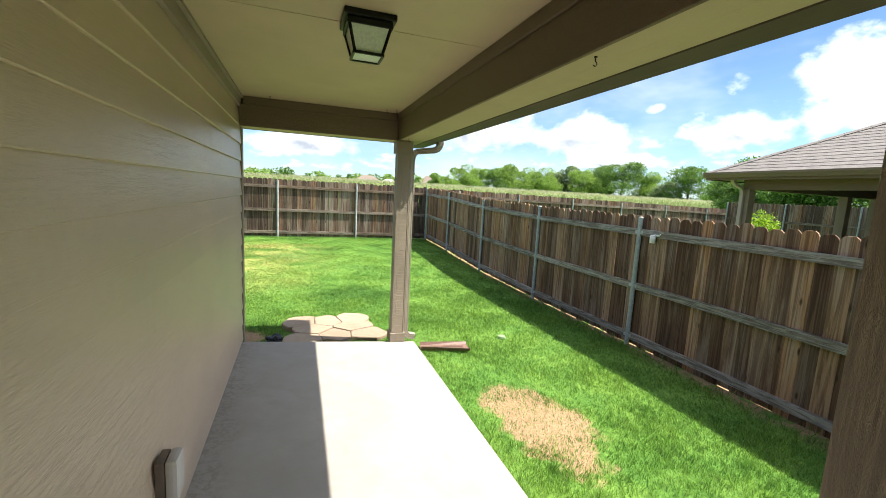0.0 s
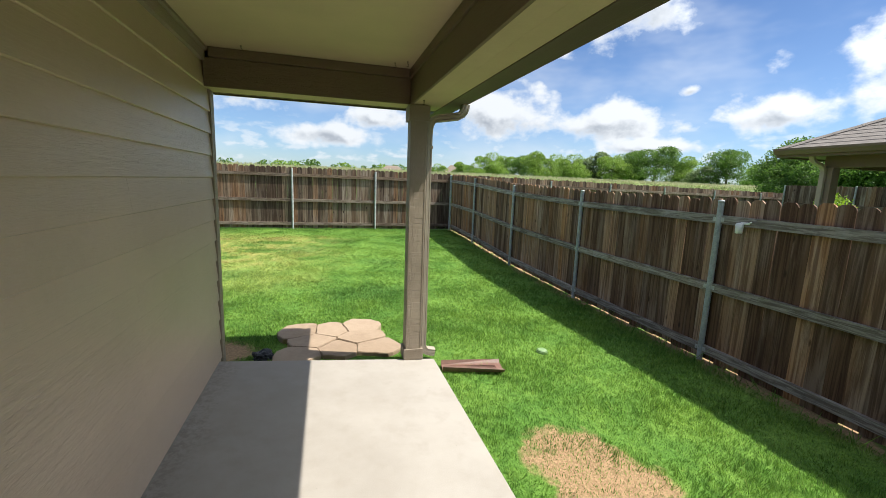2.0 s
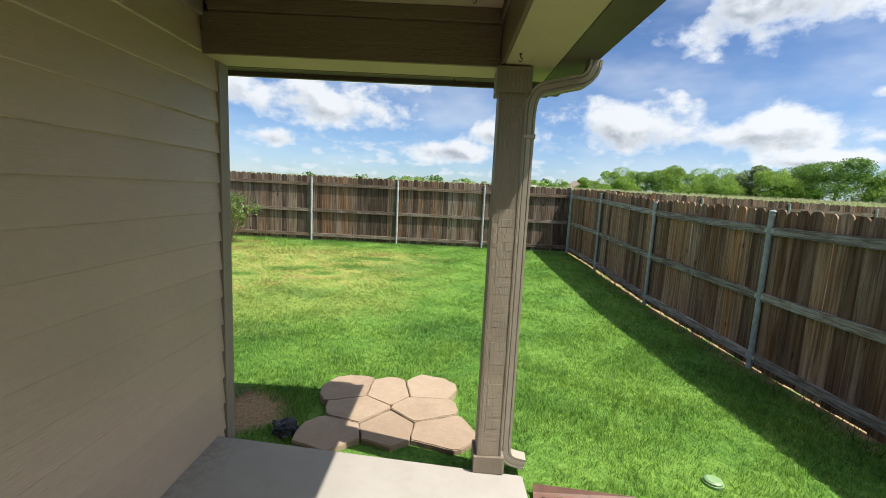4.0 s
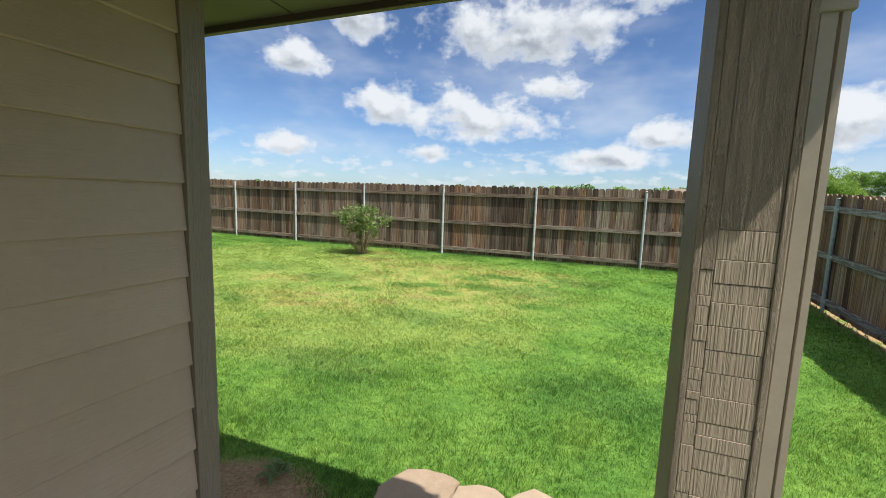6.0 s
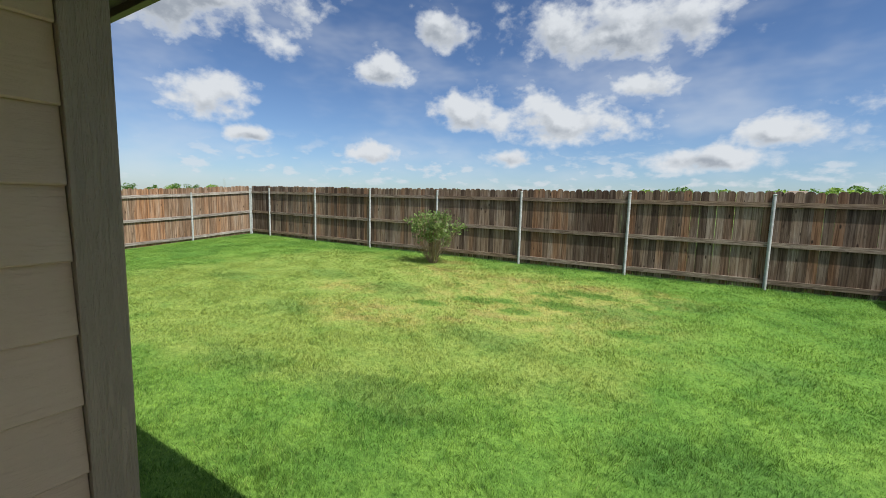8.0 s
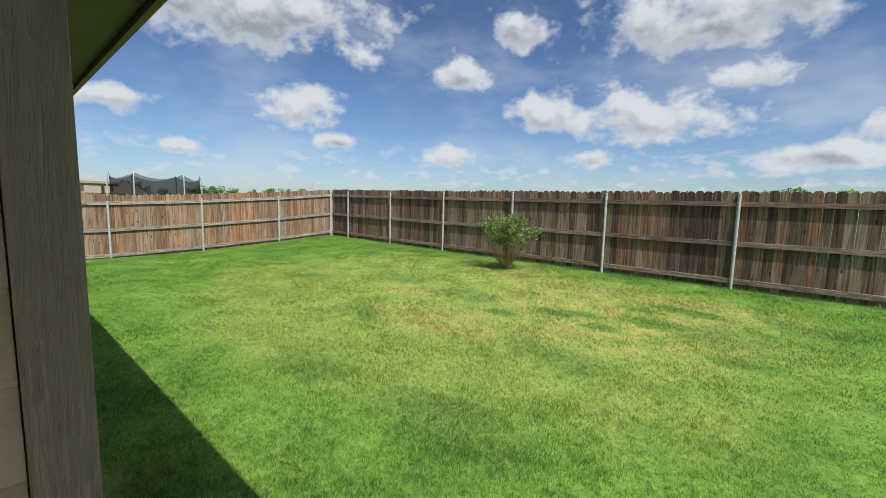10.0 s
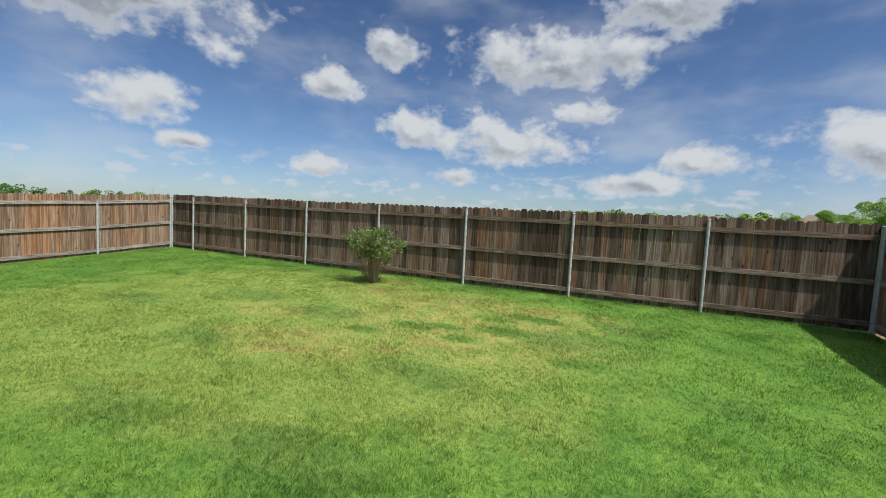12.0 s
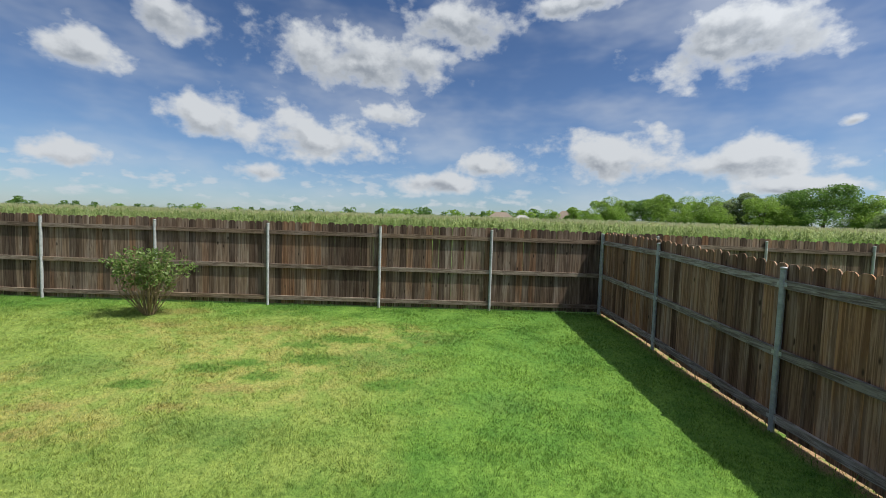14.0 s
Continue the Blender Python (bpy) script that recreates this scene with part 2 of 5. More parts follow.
def concrete_look(n, p):
    big, mid, fine = n.noise(p, 1.1, 6.0, 0.65), n.noise(p, 7.0, 6.0), n.noise(p, 210.0, 2.0)
    colour = n.mix(n.ramp(big, 0.3, 0.7), (0.262, 0.240, 0.210), (0.318, 0.295, 0.262))
    colour = n.mix(n.math("MULTIPLY", n.ramp(mid, 0.5, 0.75), 0.35), colour, (0.235, 0.212, 0.182))
    along = n.add("ShaderNodeSeparateXYZ", {0: p})
    dirt = n.math("MULTIPLY", n.ramp(n.math("ADD", along.outputs[0], n.math("MULTIPLY", n.noise(p, 3.0, 6.0, 0.7), 0.5)), 0.12, -0.14), n.ramp(n.noise(p, 30.0, 5.0, 0.7), 0.40, 0.62))
    colour = n.mix(n.math("MULTIPLY", dirt, 0.4), colour, (0.12, 0.10, 0.075))
    specks = n.add("ShaderNodeTexVoronoi", {"Vector": p, "Scale": 9.0}).outputs["Distance"]
    colour = n.mix(n.math("MULTIPLY", n.ramp(specks, 0.045, 0.02), 0.6), colour, (0.16, 0.14, 0.12))
    return colour, n.math("ADD", n.math("MULTIPLY", mid, 0.5), n.math("MULTIPLY", fine, 0.5))


concrete = material("broom_concrete", concrete_look, 0.8, 0.0, 0.0015, 0.3)


def stain(n, p, cx, cy, rx, ry, wobble, scale):
    """1 inside a ragged ellipse on the ground, 0 outside."""
    at = n.add("ShaderNodeSeparateXYZ", {0: p})
    u = n.math("DIVIDE", n.math("SUBTRACT", at.outputs[0], cx), rx)
    v = n.math("DIVIDE", n.math("SUBTRACT", at.outputs[1], cy), ry)
    far = n.math("ADD", n.math("MULTIPLY", u, u), n.math("MULTIPLY", v, v))
    far = n.math("ADD", far, n.math("MULTIPLY", n.math("SUBTRACT", n.noise(p, scale, 5.0, 0.6), 0.5), wobble))
    return n.ramp(far, 1.25, 0.65)


def blots(n, p, spots, wobble, scale):
    """1 inside any of some ragged ellipses (x, y, half width, half depth) on the ground, 0 outside."""
    at = n.add("ShaderNodeSeparateXYZ", {0: p})
    ragged = n.math("MULTIPLY", n.math("SUBTRACT", n.noise(p, scale, 5.0, 0.6), 0.5), wobble)
    found = None
    for cx, cy, rx, ry in spots:
        u = n.math("DIVIDE", n.math("SUBTRACT", at.outputs[0], cx), rx)
        v = n.math("DIVIDE", n.math("SUBTRACT", at.outputs[1], cy), ry)
        far = n.math("ADD", n.math("MULTIPLY", u, u), n.math("MULTIPLY", v, v))
        found = far if found is None else n.math("MINIMUM", found, far)
    return n.ramp(n.math("ADD", found, ragged), 2.2, 0.1)


LUSH = [(-0.12, 10.5, 0.50, 0.38), (-1.35, 8.5, 0.62, 0.30), (-4.0, 9.95, 0.65, 0.32), (1.6, 9.2, 0.36, 0.22), (-4.7, 8.1, 0.5, 0.26), (-1.5, 6.6, 0.75, 0.32),
        (0.7, 11.4, 0.5, 0.3), (-5.9, 10.2, 0.6, 0.3), (-7.6, 9.0, 0.7, 0.3), (1.2, 7.0, 0.8, 0.4), (-3.3, 6.4, 0.6, 0.25)]
BROWN = [(-1.72, 9.42, 0.34, 0.13), (-2.12, 8.93, 0.20, 0.09), (-3.50, 8.88, 0.26, 0.11), (-3.36, 8.31, 0.30, 0.11), (-2.25, 11.78, 0.40, 0.16), (-0.80, 11.78, 0.32, 0.14), (-4.05, 11.8, 0.34, 0.13), (-4.3, 12.75, 0.45, 0.22)]
WEEDS = [(-2.3, 10.0, 0.34, 0.14), (-1.85, 10.2, 0.28, 0.12), (-0.72, 11.3, 0.42, 0.2), (-0.95, 10.4, 0.36, 0.2), (-1.5, 9.8, 0.22, 0.12), (-2.9, 9.5, 0.3, 0.12), (-1.3, 11.0, 0.3, 0.14), (0.2, 9.6, 0.3, 0.16)]
STRAW = [(-1.7, 10.6, 1.9, 1.5), (-3.4, 8.6, 1.1, 0.6), (-0.3, 11.6, 1.1, 0.6), (-3.6, 11.6, 1.3, 0.6), (-4.9, 9.6, 0.7, 0.4)]


def lawn_colour(n, p, k=1.0):
    """Turf that goes from deep green to yellow green, with a dry area, lush tufts, weeds and dead spots in the open lawn."""
    p = n.scaled(p, 1, 1, 0)
    big, mid, fine = n.noise(p, 0.55, 4.0, 0.6), n.noise(p, 2.3, 5.0, 0.65), n.noise(p, 26.0, 4.0, 0.7)
    f = n.math("ADD", n.math("MULTIPLY", big, 0.5), n.math("MULTIPLY", mid, 0.5))
    colour = n.mix(n.ramp(f, 0.38, 0.62), tint((0.112, 0.236, 0.042), k), tint((0.190, 0.325, 0.060), k))
    open_lawn = n.math("MULTIPLY", stain(n, p, -4.6, 9.6, 5.4, 3.5, 1.7, 0.7), 0.9)
    colour = n.mix(n.math("MULTIPLY", open_lawn, n.ramp(mid, 0.25, 0.6, 0.45, 1.0)), colour, tint((0.285, 0.355, 0.088), k))
    colour = n.mix(n.math("MULTIPLY", blots(n, p, STRAW, 3.0, 2.2), n.ramp(n.noise(p, 3.4, 4.0, 0.6), 0.42, 0.58, 0.1, 0.75)), colour, tint((0.41, 0.37, 0.125), k))
    colour = n.mix(n.math("MULTIPLY", blots(n, p, LUSH, 4.5, 5.0), 0.42), colour, tint((0.068, 0.170, 0.040), k))
    colour = n.mix(n.math("MULTIPLY", blots(n, p, WEEDS, 6.0, 9.0), 0.85), colour, tint((0.095, 0.205, 0.033), k))
    colour = n.mix(n.math("MULTIPLY", blots(n, p, BROWN, 8.0, 11.0), 0.6), colour, tint((0.33, 0.255, 0.10), k))
    clump = n.ramp(n.noise(p, 8.0, 6.0, 0.75), 0.47, 0.62, 0.0, 0.55)
    colour = n.mix(clump, colour, n.mix(1.0, colour, (0.5, 0.6, 0.55), "MULTIPLY"))
    return n.mix(n.ramp(fine, 0.38, 0.62, 0.0, 0.75), colour, n.mix(1.0, colour, (0.5, 0.58, 0.5), "MULTIPLY")), fine


def soil_look(n, p):
    colour, fine = lawn_colour(n, p, 0.85)
    grit = n.noise(p, 45.0, 6.0, 0.7)
    soil = n.mix(n.ramp(grit, 0.3, 0.7), (0.20, 0.132, 0.072), (0.365, 0.25, 0.14))
    bare = n.math("MAXIMUM", stain(n, p, 2.08, 2.25, 0.40, 0.66, 3.2, 4.0), stain(n, p, -0.66, 4.68, 0.50, 0.36, 1.4, 6.0))
    verge = n.add("ShaderNodeSeparateXYZ", {0: p})
    edge = n.math("MULTIPLY", n.ramp(n.math("ADD", verge.outputs[1], n.math("MULTIPLY", grit, 0.5)), 4.95, 4.7), n.math("LESS_THAN", verge.outputs[0], -0.4))
    bare = n.math("MAXIMUM", bare, n.math("MULTIPLY", edge, n.ramp(n.noise(p, 3.0, 4.0), 0.42, 0.6)))
    fence_foot = n.math("MULTIPLY", n.math("MULTIPLY", n.ramp(verge.outputs[0], 4.22, 4.42), n.ramp(verge.outputs[0], 4.9, 4.7)), n.ramp(n.noise(p, 5.0), 0.35, 0.55))
    return n.mix(n.math("MAXIMUM", bare, fence_foot), colour, soil), n.math("ADD", grit, fine)


ground_mat = material("lawn_soil", soil_look, 0.95, 0.0, 0.012, 0.1)


# ---- building helpers ----
def link_mesh(name, bm, mat, smooth=False):
    me = bpy.data.meshes.new(name)
    bm.to_mesh(me)
    bm.free()
    me.materials.append(mat)
    if smooth:
        me.shade_smooth()
    return me


def part(name, bm, mat, parent=None, label="", smooth=False):
    """Links a bmesh, or a mesh that is shared, as one mesh object under a thing or a part."""
    me = bm if isinstance(bm, bpy.types.Mesh) else link_mesh(name, bm, mat, smooth)
    ob = new(name, me)
    ob.parent = parent
    return tagged(ob, label)


def thing(name, at, label, category, group="", kind="", turn=0.0):
    ob = new(name)
    ob.empty_display_size = 0.1
    ob.matrix_basis = pose(*at, 0, 0, turn)
    return tagged(ob, label, category, group, kind)


def box(bm, x0, x1, y0, y1, z0, z1, bevel=0.0):
    made = bmesh.ops.create_cube(bm, size=1.0)["verts"]
    for v in made:
        v.co = Vector((x0 + (v.co.x + 0.5) * (x1 - x0), y0 + (v.co.y + 0.5) * (y1 - y0), z0 + (v.co.z + 0.5) * (z1 - z0)))
    if bevel:
        edges = list({e for v in made for e in v.link_edges})
        bmesh.ops.bevel(bm, geom=edges, offset=bevel, segments=2, affect="EDGES", profile=0.6)
    return bm


def boxed(x0, x1, y0, y1, z0, z1, bevel=0.0):
    return box(bmesh.new(), x0, x1, y0, y1, z0, z1, bevel)


def prism(bm, loop_a, loop_b):
    """A solid between two loops of as many points."""
    a, b = [bm.verts.new(p) for p in loop_a], [bm.verts.new(p) for p in loop_b]
    n = len(a)
    bm.faces.new(a[::-1]), bm.faces.new(b)
    for i in range(n):
        bm.faces.new((a[i], a[(i + 1) % n], b[(i + 1) % n], b[i]))
    bmesh.ops.recalc_face_normals(bm, faces=bm.faces[:])
    return bm


def tube(bm, points, radius, sides=8, close=True):
    """A round rod through points; radius may be a list."""
    points = [Vector(p) for p in points]
    radii = radius if isinstance(radius, (list, tuple)) else [radius] * len(points)
    rings = []
    for i, p in enumerate(points):
        d = (points[min(i + 1, len(points) - 1)] - points[max(i - 1, 0)]).normalized()
        side = d.cross(Vector((0, 0, 1)) if abs(d.z) < 0.9 else Vector((1, 0, 0))).normalized()
        up = side.cross(d)
        rings.append([bm.verts.new(p + radii[i] * (math.cos(a) * side + math.sin(a) * up)) for a in (2 * math.pi * k / sides for k in range(sides))])
    for r, s in zip(rings, rings[1:]):
        for k in range(sides):
            bm.faces.new((r[k], r[(k + 1) % sides], s[(k + 1) % sides], s[k]))
    if close:
        bm.faces.new(rings[0][::-1]), bm.faces.new(rings[-1])
    return bm


def bar(p, q, width, height, side):
    """A squared timber from p to q (its lower middle line), height upright, width along side."""
    p, q, s, h = Vector(p), Vector(q), Vector(side) * width / 2, Vector((0, 0, height))
    return prism(bmesh.new(), [p - s, p + s, p + s + h, p - s + h], [q - s, q + s, q + s + h, q - s + h])


def soup(name, verts, faces, mat):
    me = bpy.data.meshes.new(name)
    me.from_pydata(verts, [], faces)
    me.materials.append(mat)
    return me


def lerp(x, xs, ys):
    return float(np.interp(x, xs, ys))


# ---- ground ----
def ground_z(x, y):
    rise = lerp(x, (-60.0, 0.0), (0.7, 1.0)) if y > 14 else 1.0
    base = rise * lerp(y, (2.0, 6.0, 8.75, 11.2, 13.5, 40.0, 160.0), (0.0, 0.015, 0.08, 0.22, 0.31, 0.6, 3.4))
    west = lerp(x, (-13.8, -6.0), (0.02, 0.0)) * lerp(y, (10.0, 13.5), (0.0, 3.0))
    if x < -0.4:
        from_house = max(y - 4.3, 0)
    elif y < 4.2:
        from_house = max(x - 1.45, 0)
    else:
        from_house = math.hypot(max(x - 1.45, 0), y - 4.2)
    near = 0.15 * math.exp(-((from_house / 1.7) ** 2)) * lerp(x, (-9.0, -1.0), (0.4, 1.0)) * lerp(x, (12.0, 14.0), (1.0, 0.0))
    return base + west + near + (0.018 * noise.noise(Vector((x * 0.7, y * 0.7, 3.0))) if -14 < x < 12 and -5 < y < 14 else 0.0)


def build_ground():
    xs = [-3000, -900, -300, -120, -60, -35, -22, -17] + [-15 + 0.25 * i for i in range(113)] + [14, 16, 20, 28, 45, 80, 160, 400, 1000, 3000]
    ys = [-3000, -900, -300, -100, -40, -18, -10] + [-6 + 0.25 * i for i in range(83)] + [16, 19, 24, 30, 40, 55, 75, 100, 130, 160, 300, 900, 3000]
    verts = [(x, y, ground_z(x, y)) for y in ys for x in xs]
    w = len(xs)
    faces = [(j * w + i, j * w + i + 1, (j + 1) * w + i + 1, (j + 1) * w + i) for j in range(len(ys) - 1) for i in range(w - 1)]
    me = soup("ground", verts, faces, ground_mat)
    me.shade_smooth()
    tagged(new("ground", me), "sloping green backyard lawn with dry yellow patches", "lawn", kind="structure")


build_ground()

# ---- patio and house shell ----
WALL_X, CORNER_Y, SLAB_E = -0.385, 4.305, 1.47


def slab_z(x):
    return 0.285 - 0.045 * (x - WALL_X)


def build_patio():
    bm = bmesh.new()
    top = [(WALL_X - 0.1, -3.1), (SLAB_E, -3.1), (SLAB_E, 4.035), (WALL_X - 0.1, 4.145)]
    prism(bm, [(x, y, -0.25) for x, y in top], [(x, y, slab_z(x)) for x, y in top])
    bmesh.ops.bevel(bm, geom=[e for e in bm.edges if all(v.co.z > 0 for v in e.verts)], offset=0.012, segments=2, affect="EDGES")
    tagged(part("patio_slab", bm, concrete), "pale broom-finished concrete patio slab beside the house", "patio", kind="structure")


build_patio()


def wall_body(name, x0, x1, y0, y1, z0, z1, mat, label):
    return tagged(part(name, boxed(x0, x1, y0, y1, z0, z1), mat), label, "wall", kind="structure")


LAP = 0.171
TOP = 2.80
east = wall_body("wall_east", WALL_X - 0.16, WALL_X - 0.033, -8.0, CORNER_Y - 0.033, -0.2, TOP, siding_y, "taupe painted lap siding house wall along the patio")
north = wall_body("wall_north", -9.9, WALL_X - 0.165, CORNER_Y - 0.16, CORNER_Y - 0.033, -0.2, TOP, siding_x, "taupe painted lap siding house wall facing the lawn")
wall_body("wall_west", -10.05, -9.905, -8.0, CORNER_Y, -0.2, TOP, siding_y, "taupe house wall at the far side")
wall_body("wall_south", -9.9, WALL_X - 0.165, -8.0, -7.85, -0.2, TOP, siding_x, "taupe house wall at the street side")
wall_body("wall_porch_end", WALL_X + 0.004, 1.315, -3.1, -2.95, 0.1, TOP, siding_x, "taupe wall that closes the porch")


def lap_board(length, along):
    """One lap: thick at its lower edge, thin where the next one covers it."""
    low, high, t = 0.018, 0.001, LAP + 0.018
    prof = [(-0.032, 0.003), (-0.004, 0.0), (low - 0.018, 0.004), (high - 0.018, t), (-0.032, t)]
    if along == "y":
        loops = [[(px, s, pz) for px, pz in prof] for s in (0.0, length)]
    else:
        loops = [[(s, px, pz) for px, pz in prof] for s in (0.0, length)]
    return link_mesh("siding_board", prism(bmesh.new(), *loops), siding_y if along == "y" else siding_x)


# lap edges lie at 1.825 m and in steps of LAP from there
LAP0 = 1.825 - 10 * LAP


def place_siding():
    y_end, x_end = CORNER_Y - 0.092, WALL_X - 0.092
    cuts_y = [(-3.0, y_end), (-1.2, 2.72, y_end), (-0.9, y_end)]
    cuts_x = [(-9.9, -6.2, -2.6, x_end), (-9.9, -8.0, -4.4, x_end), (-9.9, -7.1, -3.5, x_end)]
    shared = {}
    for along, wall, cuts in (("y", east, cuts_y), ("x", north, cuts_x)):
        for row in range(16):
            z = LAP0 + (row - 1) * LAP
            stops = list(cuts[row % 3])
            if along == "y":
                stops = [-3.0] + [s for s in stops if s > -2.9]
                if stops[-1] < y_end - 0.01:
                    stops.append(y_end)
            for a, b in zip(stops, stops[1:]):
                if z + LAP > 2.78:
                    continue
                key = (along, round(b - a, 3))
                if key not in shared:
                    shared[key] = lap_board(b - a - 0.0008, along)
                ob = part("siding_board", shared[key], None, wall)
                ob.location = (WALL_X, a, z) if along == "y" else (a, CORNER_Y, z)


BEAM_IN_X, BEAM_IN_Y, BEAM_Z, CEIL_Z = 1.19, 4.062, 2.505, 2.785
COL = (1.19, 1.335, 4.03, 4.168)

tagged(part("corner_board", boxed(WALL_X - 0.03, WALL_X + 0.006, CORNER_Y - 0.09, CORNER_Y + 0.006, 0.12, BEAM_Z + 0.05, 0.003), trim_z), "taupe painted corner board on the house corner", "trim", kind="structure")
tagged(part("corner_board", boxed(WALL_X - 0.09, WALL_X - 0.031, CORNER_Y - 0.03, CORNER_Y + 0.006, 0.12, BEAM_Z + 0.05, 0.003), trim_z), "taupe painted corner board on the house corner", "trim", kind="structure")
tagged(part("frieze_board", boxed(WALL_X - 0.03, WALL_X + 0.016, -2.94, BEAM_IN_Y - 0.004, CEIL_Z - 0.10, CEIL_Z - 0.028, 0.004), trim_y), "taupe frieze board under the porch ceiling", "trim", kind="structure")
tagged(part("ceiling_trim", boxed(WALL_X - 0.03, WALL_X + 0.036, -2.94, BEAM_IN_Y - 0.004, CEIL_Z - 0.026, CEIL_Z - 0.002, 0.004), trim_y), "taupe crown strip where porch wall meets ceiling", "trim", kind="structure")


def build_ceiling():
    bm = bmesh.new()
    for y0, y1 in ((-2.95, -0.662), (-0.656, 1.778), (1.784, 4.2)):
        box(bm, WALL_X - 0.1, BEAM_IN_X + 0.05, y0, y1, CEIL_Z, CEIL_Z + 0.012)
    box(bm, WALL_X - 0.1, BEAM_IN_X - 0.01, -2.95, 4.2, CEIL_Z + 0.013, CEIL_Z + 0.03)
    tagged(part("ceiling", bm, ceiling_paint), "beige painted panel porch ceiling with thin joints", "ceiling", kind="structure")


build_ceiling()


def porch_beam(name, inner, outer, under, label):
    t = thing(name, (0, 0, 0), label, "beam", kind="structure")
    for nm, bm, m in (("inner_board", inner, None), ("outer_board", outer, None), ("under_board", under, None)):
        part(nm, bm[0], bm[1], t)
    return t


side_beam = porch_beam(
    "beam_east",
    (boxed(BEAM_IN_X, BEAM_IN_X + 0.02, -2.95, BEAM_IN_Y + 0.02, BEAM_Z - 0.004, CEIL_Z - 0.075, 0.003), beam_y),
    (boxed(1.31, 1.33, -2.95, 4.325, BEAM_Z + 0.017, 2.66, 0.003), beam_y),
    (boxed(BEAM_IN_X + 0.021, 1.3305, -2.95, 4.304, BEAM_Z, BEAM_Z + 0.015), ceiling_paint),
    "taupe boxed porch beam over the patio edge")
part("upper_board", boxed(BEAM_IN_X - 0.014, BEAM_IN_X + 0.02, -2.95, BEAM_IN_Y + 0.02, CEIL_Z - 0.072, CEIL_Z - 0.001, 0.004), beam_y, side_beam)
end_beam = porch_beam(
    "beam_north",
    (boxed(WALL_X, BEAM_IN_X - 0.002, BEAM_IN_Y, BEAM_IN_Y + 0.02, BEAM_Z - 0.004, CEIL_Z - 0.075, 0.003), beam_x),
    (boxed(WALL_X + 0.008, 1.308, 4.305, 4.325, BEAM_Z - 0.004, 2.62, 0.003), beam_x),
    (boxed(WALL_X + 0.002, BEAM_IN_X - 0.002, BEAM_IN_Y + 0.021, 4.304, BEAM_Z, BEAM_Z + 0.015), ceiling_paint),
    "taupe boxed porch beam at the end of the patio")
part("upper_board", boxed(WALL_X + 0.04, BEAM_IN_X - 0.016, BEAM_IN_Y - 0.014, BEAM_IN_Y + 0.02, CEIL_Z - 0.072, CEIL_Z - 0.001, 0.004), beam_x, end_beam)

# ---- roof over house and porch ----
EAVE_X, EAVE_Y = 1.580, 4.72
roof_brown = plain("roof_shingle_brown", (0.16, 0.125, 0.10), 0.95, vary=0.3, scale=4.0, bump=0.004, fine=40.0)
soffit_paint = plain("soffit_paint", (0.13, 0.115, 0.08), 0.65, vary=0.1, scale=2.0)


